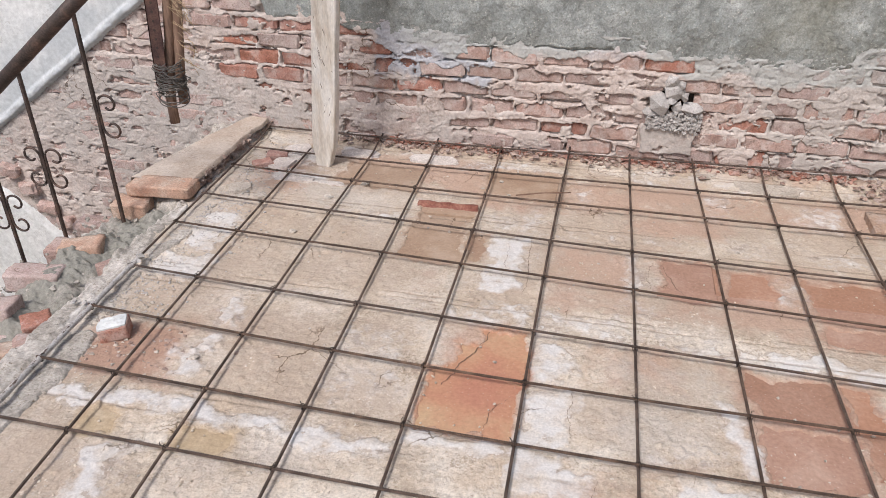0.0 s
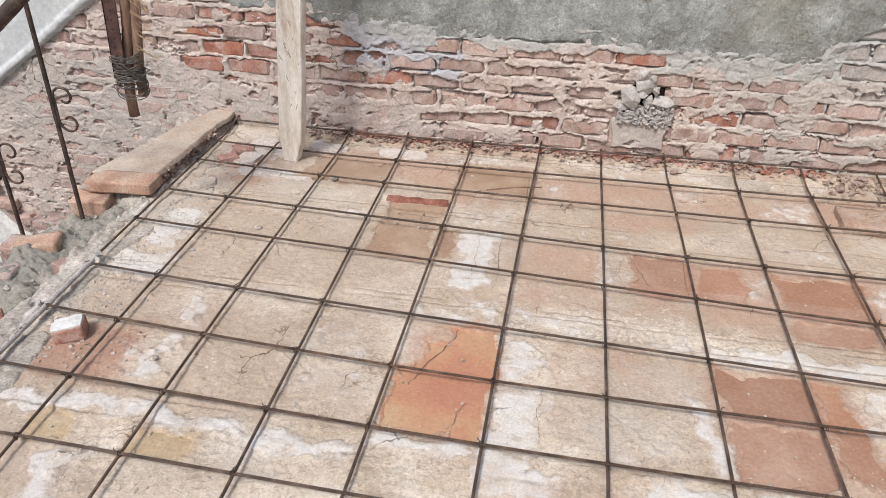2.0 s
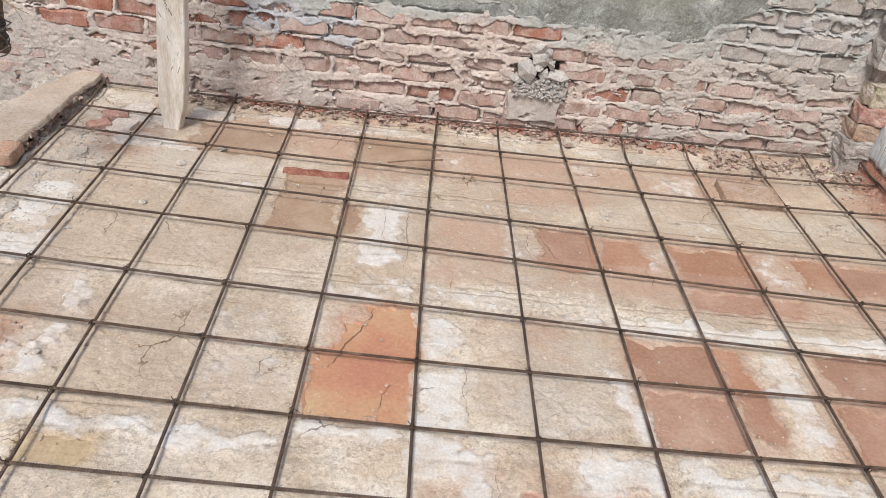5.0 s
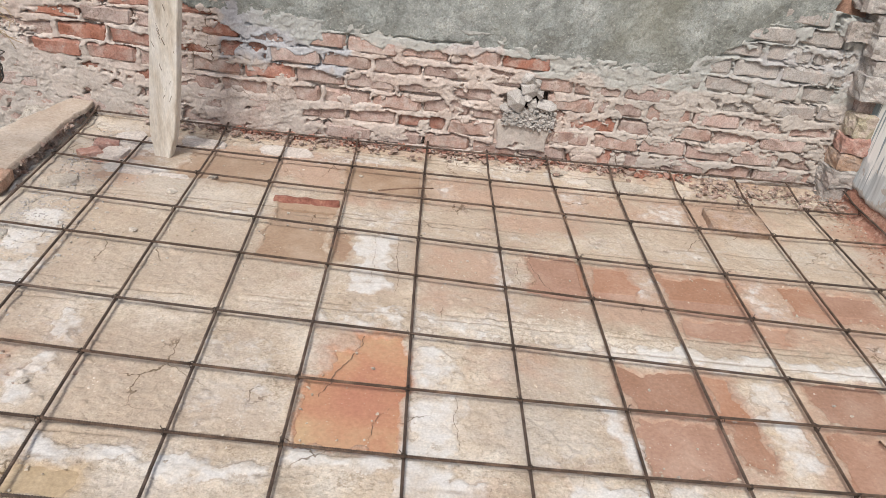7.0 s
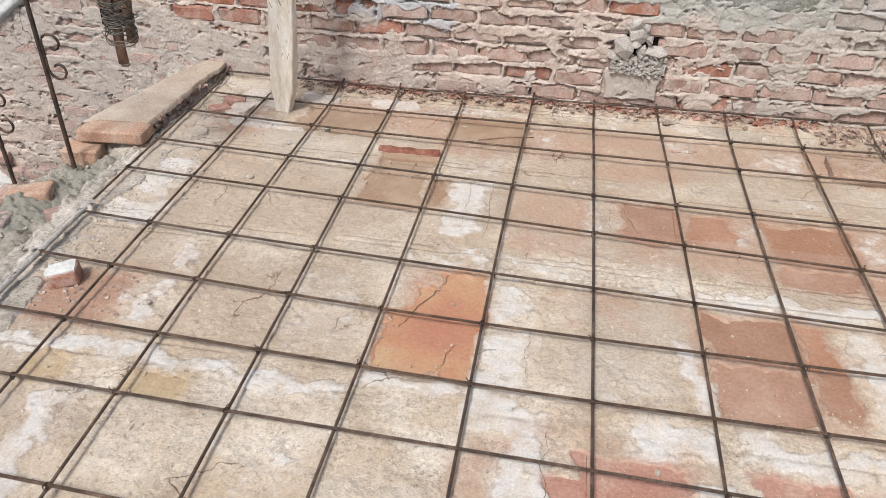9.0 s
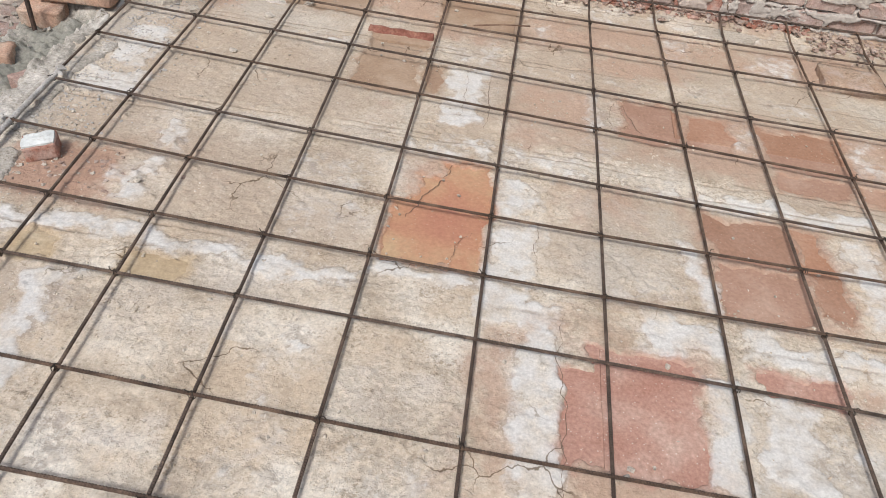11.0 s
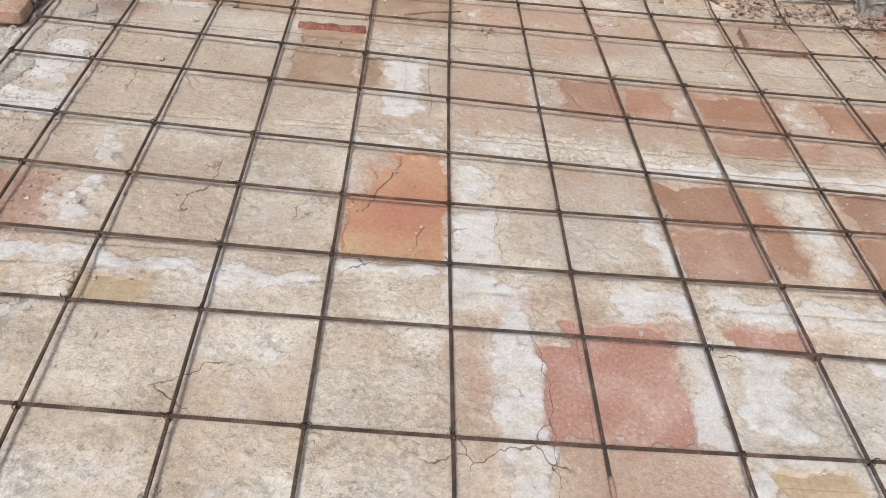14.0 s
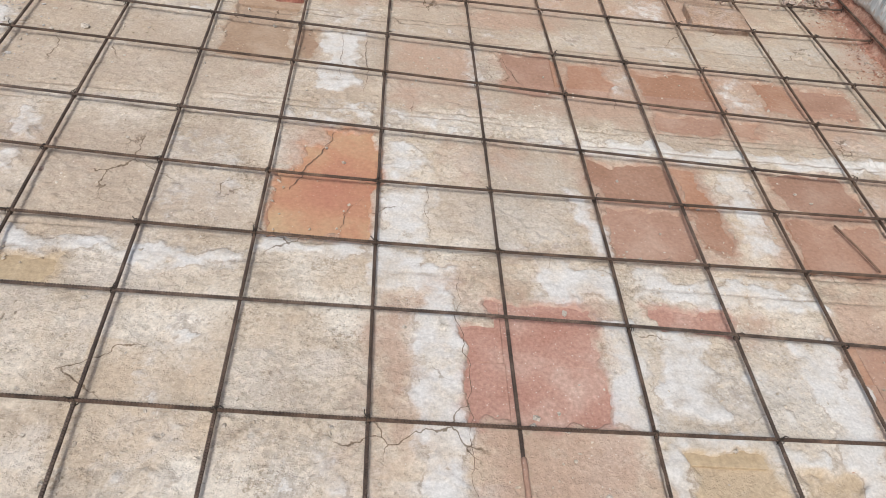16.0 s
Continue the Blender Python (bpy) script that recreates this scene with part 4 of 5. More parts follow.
WALL_BRICKS = {"grey": coloured(brick_sets, M_BRICK_GREY), "red": coloured(brick_sets, M_BRICK_RED), "old": coloured(brick_sets, M_BRICK), "dust": coloured(brick_sets, M_BRICK_DUST)}
rnd = random.Random(31)
for q in range(-13, 12):
    sh = (q % 2) * 0.5 + 0.13 * math.sin(q * 12.9)
    zc = (q + 0.5) * COURSE + COURSE_UP
    for k in range(-18, 11):
        xc = (k + 0.5 - sh) * BLEN
        if not (-3.9 < xc < 2.1) or zc > diag(xc) + 0.06 or zc < low_edge(xc) - 0.03 or zc > float(plaster_edge(np.array(xc))) + 0.03:
            continue
        if zc < 0 and xc > -1.5:
            continue
        if 0.34 < xc < 0.56 and 0.08 < zc < 0.38:
            continue
        kind = "dust" if (zc < 0.22 and xc < -0.3) or (xc < -1.7 and zc < 0.4) or (xc > 1.15 and (zc > 0.42 or rnd.random() < 0.75)) or rnd.random() < 0.25 else ("red" if (-1.9 < xc < -0.9 and rnd.random() < 0.85) or (-0.9 <= xc < 0.9 and rnd.random() < 0.3) else "old")
        if xc > 1.1 and zc > 0.40:
            kind = "grey"
        b0 = 0.010 * float(fbm(np.array(xc), np.array(zc), 0.5, 3, 201))
        link("brick", rnd.choice(WALL_BRICKS[kind]), None, wall, pose(xc, WY + 0.054 + rnd.uniform(-0.012, 0.008), zc - b0 + rnd.uniform(-0.005, 0.005), rnd.uniform(-2, 2), rnd.uniform(-1, 1), rnd.uniform(-1.5, 1.5)), smooth=False)

for i, (x, z, a) in enumerate(((-3.23, -0.375, 12), (-3.12, -0.48, -8), (-3.03, -0.60, 6), (-2.93, -0.69, -5), (-2.82, -0.78, 8))):
    link("brick", brick_mesh("brick", 0.12, 0.10, 0.07, 570 + i, 0.008, 0.012, 2), M_BRICK_DUST, wall, pose(x, WY - 0.005, z, 0, a, a), smooth=False)

# stones jammed into the hole of the wall
rnd = random.Random(41)
for x, z, q in ((0.455, 0.415, 0.026), (0.50, 0.40, 0.022), (0.47, 0.375, 0.034), (0.415, 0.31, 0.042), (0.50, 0.30, 0.026), (0.565, 0.295, 0.034), (0.45, 0.25, 0.024), (0.525, 0.345, 0.026), (0.375, 0.27, 0.022), (0.46, 0.33, 0.022)):
    stone = bmesh.new()
    rock_bm(stone, x, WY - 0.006, z, q * 1.12, rnd, 1.0, 1)
    part("stone", stone, M_STONE, wall)
hole = bmesh.new()
for i in range(420):
    rock_bm(hole, rnd.uniform(0.37, 0.61), WY - 0.016 + rnd.uniform(-0.012, 0.012), rnd.triangular(0.18, 0.30, 0.21), rnd.uniform(0.004, 0.010), rnd, 1.0)
part("filling", hole, M_STONE, wall, "grey grit filling a hole")
# near-black panel behind the stones paints the shade inside the hole
part("void", box_bm(0.34, WY + 0.040, 0.17, 0.63, WY + 0.053, 0.43), M_DARK, wall)

# broken brick pier in the corner
pier = thing("brick_pier", "broken brick ends toothing out of the corner", "brick pier")
# x, z, width, height, front, brick
ENDS = [(2.045, 0.045, 0.16, 0.09, 5.56, 5), (2.035, 0.135, 0.155, 0.09, 5.54, 5), (2.04, 0.222, 0.15, 0.083, 5.545, 1), (2.045, 0.303, 0.155, 0.075, 5.54, 2), (2.05, 0.393, 0.14, 0.105, 5.55, 4),
        (2.06, 0.485, 0.13, 0.08, 5.62, 3), (2.03, 0.575, 0.165, 0.115, 5.545, 5), (2.035, 0.665, 0.15, 0.075, 5.56, 5), (2.01, 0.755, 0.15, 0.10, 5.555, 5), (1.89, 0.80, 0.12, 0.09, 5.625, 5), (2.0, 0.845, 0.15, 0.085, 5.575, 5), (1.95, 0.935, 0.21, 0.085, 5.6, 5)]
for i, (x, z, w, h, front, kind) in enumerate(ENDS):
    me = worn_brick("brick", w, 0.15, h, 500 + i, 0.011, 0.006, 8)
    link("brick", me, (M_BRICK_DUST, M_BRICK_TAN, M_BRICK_RED, M_BRICK, M_BRICK_MOSS, M_BRICK_GREY)[kind], pier, pose(x, front + 0.075, z, 0, rnd.uniform(-4, 4), rnd.uniform(-6, 6)), smooth=False)

# ---- right wall ----
RX = 2.088
rwall = thing("wall_east", "cement plastered wall with pale vertical streaks and bare brick foot", "wall", kind="structure")
part("core", box_bm(RX + 0.022, 0.3, -0.22, RX + 0.28, 5.72, 2.3), M_BRICK, rwall)
ry, rz = np.meshgrid(np.concatenate([np.arange(0.3, 3.0, 0.1), np.arange(3.0, 5.72, 0.008)]), np.concatenate([np.arange(0.03, 1.0, 0.008), np.arange(1.0, 2.3, 0.05)]))
foot = 0.09 + 0.02 * fbm(ry, rz, 0.15, 4, 301) + 0.015 * fbm(ry, rz, 0.03, 3, 305)
RD = 0.026 * step(-0.012, 0.012, rz - foot) - 0.02 + 0.004 * fbm(ry, rz * 0.3, 0.06, 4, 309)
RD = RD - 0.03 * step(5.66, 5.72, ry + 0.03 * fbm(ry, rz, 0.1, 4, 311))
ob = link("plaster", grid_mesh("plaster", np.stack([RX - RD, ry, rz], -1), rz > foot - 0.014, [("low", np.clip(step(0.40, 0.2, rz + 0.25 * fbm(ry, rz, 0.12, 5, 315)) * (0.75 + 0.9 * fbm(ry, rz, 0.06, 4, 317)), 0, 1)), ("chip", np.clip(step(0.05, 0.0, rz - foot) + step(0.45, 0.55, fbm(ry, rz, 0.05, 4, 318)) * step(0.5, 0.2, rz), 0, 1))]), M_STREAK, rwall)
ob["label"] = "grey cement plaster with whitish vertical streaks"
fx, fy = np.meshgrid(np.linspace(0, 1, 28), np.concatenate([np.arange(0.3, 2.6, 0.1), np.arange(2.6, 5.70, 0.009)]))
swell = 0.035 * fbm(fx * 0.3, fy, 0.18, 4, 351)
fz = 0.004 + (0.10 + 0.02 * fbm(fx, fy, 0.2, 3, 353)) * step(0.35, 1.0, fx) + 0.018 * fbm(fx * 0.16, fy, 0.05, 4, 355) * step(0.1, 0.4, fx)
ob = link("foot", grid_mesh("foot", np.stack([RX - 0.06 + 0.075 * fx + 0.5 * swell * (1 - fx), fy, fz], -1), attrs=[("tan", step(0.105, 0.14, fz + 0.04 * fbm(fx * 0.2, fy, 0.08, 4, 357)))]), M_RED_DIRT, rwall)
ob["label"] = "bare crumbling red brick foot"

# ---- stairwell side ----
edge = thing("stair_wall", "broken brick stub wall with crumbling mortar beside the stairwell", "stub wall", kind="structure")
part("core", box_bm(-1.97, 0.3, -1.7, -1.57, 5.70, -0.16), M_CEMENT, edge)
ex, ey = np.meshgrid(np.arange(-2.05, -1.28, 0.0052), np.arange(2.6, 5.68, 0.0052))
top = 0.012 + 0.045 * fbm(ex, ey, 0.2, 4, 321) + 0.030 * fbm(ex, ey, 0.07, 4, 325) + 0.010 * np.abs(fbm(ex, ey, 0.025, 3, 329))
lip = ex + 0.022 * fbm(ex, ey, 0.06, 4, 331)
ey2 = ey + 0.02 * fbm(ex, ey, 0.08, 3, 332) - 0.25 * (ex + 1.76)
down = 0.04 - 0.01 * step(4.66, 4.70, ey2) + 0.015 * step(4.36, 4.32, ey2) + 0.02 * step(4.16, 4.12, ey2) + 0.02 * step(3.95, 3.91, ey2) + 0.02 * step(3.78, 3.74, ey2)
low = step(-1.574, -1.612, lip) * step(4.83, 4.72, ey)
trench = np.exp(-((lip + 1.625) / 0.022) ** 2) * np.clip(0.5 + 1.2 * fbm(ex, ey, 0.10, 3, 342), 0, 1)
top = top + low * (0.007 * fbm(ex, ey, 0.022, 3, 344) - 0.05 * trench)
top = top - low * (down + 0.02 * np.abs(fbm(ex, ey, 0.045, 4, 334)) + 0.035 * np.clip(fbm(ex, ey, 0.035, 3, 336) - 0.25, 0, 1))
fall = step(-1.85, -1.93, ex + 0.05 * fbm(ex, ey, 0.15, 3, 335))
top = top - 0.6 * fall
top = np.where(ex > -1.56, np.minimum(top, 0.012 + 0.006 * fbm(ex, ey, 0.05, 3, 337)), top)
spill = -1.42 + 0.05 * step(4.2, 3.7, ey) - 0.12 * step(4.5, 4.85, ey) + 0.06 * fbm(ex, ey, 0.18, 5, 333)
top = top - 0.03 * step(-0.004, 0.010, ex - spill)
fillet = np.exp(-((ex + 1.52 + 0.05 * (ey - 4.4) * 0.8 + 0.010 * fbm(ey, ex * 0, 0.2, 3, 338)) / 0.015) ** 2) * np.clip(0.95 + 1.1 * fbm(ex, ey, 0.09, 4, 339), 0, 1.2)
top = top + 0.013 * fillet
kerb = step(-1.580, -1.568, lip) * step(-1.512, -1.530, ex + 0.04 * (ey - 4.4) + 0.012 * fbm(ex, ey, 0.05, 3, 350)) * step(4.85, 4.7, ey)
top = np.where(kerb > 0.3, np.maximum(top, 0.012 + 0.012 * kerb + 0.009 * fbm(ex, ey, 0.045, 4, 346) + 0.004 * fbm(ex, ey, 0.016, 2, 352)), top)
# the old attribute only tints the sunken cement a darker grey-green
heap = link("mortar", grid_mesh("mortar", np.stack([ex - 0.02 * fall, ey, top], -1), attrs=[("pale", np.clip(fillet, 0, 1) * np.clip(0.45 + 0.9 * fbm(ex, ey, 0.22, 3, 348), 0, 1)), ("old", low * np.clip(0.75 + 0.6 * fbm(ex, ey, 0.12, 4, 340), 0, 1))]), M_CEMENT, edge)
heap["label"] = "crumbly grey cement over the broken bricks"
STUB = [(-1.785, 4.745, 0.025, 10, 2, 0.15), (-1.80, 4.405, 0.004, 20, 2, 0.16), (-1.86, 4.205, -0.008, 15, 0, 0.19), (-1.80, 4.145, -0.078, 12, 2, 0.13), (-1.865, 3.995, -0.018, 10, 0, 0.15), (-1.835, 3.955, -0.090, 6, 0, 0.16),
        (-1.660, 3.945, -0.012, 40, 4, 0.095), (-1.622, 3.860, -0.030, 22, 3, 0.10), (-1.682, 3.790, -0.028, 25, 2, 0.095), (-1.668, 3.675, -0.050, 8, 0, 0.14), (-1.610, 4.300, -0.006, 62, 3, 0.075), (-1.85, 3.78, -0.085, 4, 3, 0.15),
        (-1.86, 3.45, -0.060, -12, 2, 0.15), (-1.70, 3.42, -0.060, 8, 3, 0.14), (-1.95, 4.5, -0.075, 4, 0, 0.15), (-2.0, 4.75, -0.10, 5, 0, 0.15), (-1.8, 3.15, -0.06, 10, 2, 0.15)]
for i, (x, y, z, a, kind, w) in enumerate(STUB):
    me = worn_brick("brick", w, 0.105 if w > 0.11 else 0.08, 0.072, 540 + i, 0.006, 0.004, 7)
    link("brick", me, (M_BRICK_DUST, M_BRICK_YELLOW, M_BRICK_ORANGE, M_BRICK, M_BRICK_RED)[kind], edge, pose(x, y, z - 0.037, rnd.uniform(-5, 5), rnd.uniform(-5, 5), a))
well = thing("stairwell", "plain closed bottom of the stairwell", "stairwell", kind="structure")
part("ground", box_bm(-4.6, 0.0, -1.8, -1.9, 5.9, -1.7), M_CONCRETE, well)
part("side", box_bm(-4.55, 0.3, -1.7, -4.3, 5.94, 0.4), M_WHITE, well)
south = thing("wall_south", "plain low plastered parapet closing the roof", "wall", kind="structure")
part("core", box_bm(-4.3, 0.05, -1.7, 2.48, 0.3, 1.0), M_WHITE, south)

# ledge slab in the far corner
ledge = thing("ledge_slab", "concrete covered tile slab with a broken edge on the stub wall", "ledge")
def ledge_left(y):
    return -1.835 + 0.16 * (y - 4.86) + 0.10 * (y - 4.86) ** 2


lu, ly = np.meshgrid(np.linspace(0, 1, 60), np.arange(4.835, 5.655, 0.007))
left_side = ledge_left(ly) + 0.008 * fbm(ly, lu * 0, 0.1, 3, 343)
rag = -1.546 + 0.02 * fbm(ly, lu * 0, 0.12, 4, 341)
lx = left_side + (rag - left_side) * lu
lt = 0.084 + 0.005 * fbm(lx, ly, 0.1, 4, 345) + 0.002 * fbm(lx, ly, 0.02, 3, 347) - 0.02 * step(0.965, 1.0, lu) - 0.03 * step(0.03, 0.0, lu)
body = box_bm(-1.84, 4.88, 0.02, -1.572, 5.65, 0.074)
for v in body.verts:
    if v.co.x < -1.7:
        v.co.x = ledge_left(v.co.y) + 0.01
part("body", body, M_CEMENT, ledge)
link("top", grid_mesh("top", np.stack([lx, ly, lt], -1)), M_LEDGE, ledge)
chunks = bmesh.new()
for i in range(420):
    rock_bm(chunks, -1.566 + rnd.uniform(-0.02, 0.014), rnd.uniform(4.9, 5.62), rnd.uniform(0.015, 0.07), rnd.uniform(0.005, 0.014), rnd, 0.8)
part("broken_edge", chunks, M_RUBBLE, ledge, "dark crumbling broken edge")
tagged(link("brick", worn_brick("brick", 0.28, 0.12, 0.05, 560, 0.003, 0.006), M_BRICK_ORANGE, None, pose(-1.672, 4.822, 0.0605, 0, 0, 4)), "orange brick lying at the end of the ledge slab", "brick")

# loose bricks on the floor
tagged(link("brick", worn_brick("brick", 0.25, 0.18, 0.04, 561, 0.003, 0.006), M_BRICK_TAN, None, pose(1.40, 5.18, 0.018, 0, 0, -3)), "dusty whole brick lying flat under the mesh", "brick")
half = thing("brick_fragment", "small red brick fragment with a white top on the floor", "brick", m=pose(-1.318, 3.90, 0.0, 0, -7, 26))
link("body", worn_brick("body", 0.092, 0.07, 0.05, 562, 0.004, 0.002), M_BRICK_RED, half, pose(0, 0, 0.027))
link("top", worn_brick("top", 0.088, 0.064, 0.008, 563, 0.006, 0.002), M_WHITE, half, pose(0, 0, 0.053), smooth=False)["label"] = "white mortar crust"
tagged(link("brick", worn_brick("brick", 0.26, 0.014, 0.034, 564, 0.007, 0.002, 11), M_TILE_BROKEN, None, pose(-0.45, 5.005, 0.008, -10, 0, 1)), "broken red brick edge sticking out of the screed", "brick")

# ---- plank ----
plank = thing("plank", "grey weathered wooden plank standing on its tapered end", "plank", m=pose(-1.112, 5.315, 0.003, 0, 4.6, -8))
bm = bmesh.new()
prof = [(0.0, -0.036, 0.030), (0.03, -0.04, 0.036), (0.10, -0.054, 0.052), (0.16, -0.058, 0.057)] + [(0.16 + 0.08 * i, -0.058, 0.058) for i in range(1, 29)]
prev = None
for i, (z, a, b) in enumerate(prof):
    j1, j2 = 0.0015 * math.sin(i * 2.1), 0.0015 * math.sin(i * 1.3 + 1)
    ring = [bm.verts.new(p) for p in ((a + j1, -0.022, z), (b + j2 - 0.004, -0.022, z), (b + j2, -0.017, z), (b + j2, 0.022, z), (a + j1, 0.022, z))]
    if prev:
        for k in range(5):
            bm.faces.new((prev[k], prev[(k + 1) % 5], ring[(k + 1) % 5], ring[k]))
    else:
        bm.faces.new(ring[::-1])
    prev = ring
bm.faces.new(prev)
part("board", bm, M_WOOD, plank)
rnd = random.Random(51)
for i in range(26):
    mk = bmesh.new()
    x, z = rnd.uniform(-0.045, 0.045), rnd.uniform(0.12, 1.0)
    bmesh.ops.create_icosphere(mk, subdivisions=1, radius=1.0, matrix=pose(x, -0.0215, z, 0, rnd.choice((-28, 20, -15)), 0) @ Matrix.Diagonal((rnd.uniform(0.0008, 0.0028), 0.0012, rnd.uniform(0.006, 0.026), 1)))
    for v in mk.verts:
        v.co += Vector((0.003 * noise.noise(v.co * 90), 0, 0.006 * noise.noise(v.co * 70)))
    part("bruise", mk, M_KNOT, plank)

# ---- lashed pole ----
pole = thing("lashed_pole", "brown wooden pole lashed with wire to a rusty angle iron", "pole", m=pose(-1.455, 4.68, 0.0))
part("stick", tube_bm([(-0.010, 0, 0.425), (-0.012, 0.002, 0.5), (0.0, 0, 0.6), (0.03, 0.002, 0.75), (0.05, 0, 0.9), (0.075, 0, 1.2), (0.2, 0, 2.3)], 0.019, 10), M_POLE, pole, smooth=True)
part("stick", tube_bm([(0.036, 0.012, 0.505), (0.04, 0.01, 0.6), (0.068, 0.01, 0.8), (0.095, 0.01, 1.0), (0.2, 0.01, 1.9)], 0.018, 8), M_POLE, pole, smooth=True)
angle = part("angle_iron", box_bm(-0.03, -0.035, 0.0, 0.02, -0.029, 1.75, 0.001, box_bm(-0.03, -0.035, 0.0, -0.024, 0.015, 1.75, 0.001)), M_RUST, pole, "perforated rusty angle iron", m=pose(-0.008, 0, 0.575, 0, 3, 0))
# punched holes drawn as flat discs, their shade put in by dark colour
for k in range(24):
    hl = bmesh.new()
    bmesh.ops.create_circle(hl, cap_ends=True, segments=8, radius=0.005, matrix=pose(-0.004, -0.0362, 0.02 + 0.032 * k, 90))
    part("hole", hl, M_DARK, angle)
for k in range(30):
    z = 0.53 + 0.0045 * k + rnd.uniform(-0.012, 0.012)
    tilt, ph, wide = rnd.uniform(-0.5, 0.5), rnd.uniform(0, 6), rnd.uniform(0.92, 1.14)
    pts = [(0.010 + 0.050 * wide * math.cos(a), -0.005 + 0.046 * wide * math.sin(a), z + 0.055 * tilt * math.cos(a + ph)) for a in [i * math.pi / 9 for i in range(19)]]
    part("wire_turn", tube_bm(pts, 0.0021, 5), M_LASH, pole, smooth=True)
for k in range(12):
    a0, z, rise = rnd.uniform(3.4, 6.0), rnd.uniform(0.55, 0.67), rnd.uniform(-0.06, 0.05)
    pts = [(0.010 + (0.052 + 0.022 * math.sin(math.pi * t)) * math.cos(a0 + 1.1 * t), -0.005 + (0.05 + 0.022 * math.sin(math.pi * t)) * math.sin(a0 + 1.1 * t), z + rise * t + 0.012 * math.sin(5 * t)) for t in [i / 9 for i in range(10)]]
    part("wire_end", tube_bm(pts, 0.0018, 5), M_LASH, pole, smooth=True)
# bar added above the view so that the pole doesn't hang free
part("bracket", tube_bm([(0.17, 0.0, 2.0), (0.17, 0.5, 2.02), (0.17, 0.985, 2.04)], 0.011, 8), M_RUST, pole, "added rusty iron bar, out of view, holding the pole to the wall", smooth=True)
straw = bmesh.new()
for k in range(26):
    x, z = 0.07 + rnd.uniform(-0.015, 0.02), rnd.uniform(0.68, 0.95)
    pts = [(x + 0.045 * t + rnd.uniform(-0.01, 0.01) * t, -0.02 + rnd.uniform(-0.01, 0.01), z - 0.05 * t * rnd.uniform(0.4, 1)) for t in (0, 0.5, 1, 1.4)]
    tube_bm(pts, 0.0012, 4, straw)
part("fibres", straw, M_STRAW, pole, "loose straw-coloured fibres")

# ---- stair railing ----
railing = thing("stair_railing", "dark wrought iron stair railing with scrolls and sloping handrail", "railing")
RAILY = 4.65


def rail_z(x):
    return 0.842 + 0.785 * (x + 1.79)


part("handrail", tube_bm([(x, RAILY, rail_z(x)) for x in (-3.1, -2.8, -2.4, -2.0, -1.6)], 0.027, 12), M_IRON, railing, smooth=True)


def c_scroll(x, z, side, k=1.0):
    """A C scroll against a baluster, its curls turned away from it."""
    up = [(0.009, 0.0), (0.009, 0.02)]
    for a in np.linspace(math.pi, -0.75 * math.pi, 22):
        rad = 0.034 * (0.42 + 0.58 * (a / math.pi + 0.75) / 1.75)
        up.append((0.009 + 0.034 + rad * math.cos(a), 0.040 + rad * math.sin(a)))
    up = [(side * u, w) for u, w in up]
    down = [(u, -w) for u, w in up][:0:-1]
    return [(x + u * k, RAILY, z + w * k) for u, w in down + up]


for x, sides in ((-1.775, (1,)), (-2.08, (1, -1)), (-2.338, (1, -1)), (-2.567, (1, -1))):
    post = part("baluster", box_bm(x - 0.007, RAILY - 0.007, -0.16 + 0.8 * (x + 1.775) - 0.06, x + 0.007, RAILY + 0.007, rail_z(x), 0.002), M_IRON, railing)
    for sd in sides:
        part("scroll", tube_bm(c_scroll(x, 0.438 + 0.92 * (x + 1.775) + 0.03 * (x < -1.9), sd, 1.25), 0.005, 6), M_IRON, post, smooth=True)

# stepped wall that carries the railing down beside the stairs
string = thing("stair_string", "stepped brick and cement wall under the stair railing", "stub wall", kind="structure")
for xa, xb, z in ((-2.21, -1.965, -0.33), (-2.46, -2.21, -0.53), (-2.70, -2.46, -0.73), (-2.95, -2.70, -0.93)):
    part("step", box_bm(xa, 4.58, -1.7, xb, 4.86, z - 0.075, 0.006), M_CEMENT, string)
    link("brick", worn_brick("brick", xb - xa - 0.012, 0.26, 0.08, int(600 - 100 * z), 0.006, 0.004, 7), M_BRICK_DUST if z < -0.4 else M_BRICK_ORANGE, string, pose((xa + xb) / 2, 4.72, z - 0.038))

# ---- rubble and grit ----
rnd = random.Random(61)
grit = bmesh.new()
for i in range(2200):
    x = rnd.uniform(-1.3, 2.1)
    dense = 0.5 + 0.5 * math.sin(x * 4.1 + 1.0) * math.sin(x * 1.7)
    if rnd.random() > 0.35 + 0.65 * dense:
        continue
    rock_bm(grit, x, 5.645 - abs(rnd.gauss(0, 0.045)) - (abs(rnd.gauss(0, 0.1)) if x > 1.3 else 0), 0.012 + rnd.uniform(-0.004, 0.022), rnd.choice((0.002, 0.003, 0.004, 0.005, 0.006, 0.008, 0.012)) * rnd.uniform(0.7, 1.3), rnd, 0.6)
tagged(part("rubble", grit, M_RUBBLE, None), "crumbs of brick and mortar along the wall foot", "rubble", kind="stuff")
bits = bmesh.new()
for i in range(260):
    x = rnd.uniform(-0.98, 1.35)
    rock_bm(bits, x, 5.648 - abs(rnd.gauss(0, 0.022)), 0.012 + rnd.uniform(0, 0.02), rnd.choice((0.006, 0.009, 0.012, 0.017)) * rnd.uniform(0.7, 1.3), rnd, 0.7)
tagged(part("brick_crumbs", bits, M_BRICK_RED, None), "dark red broken brick ends along the wall foot", "rubble", kind="stuff")


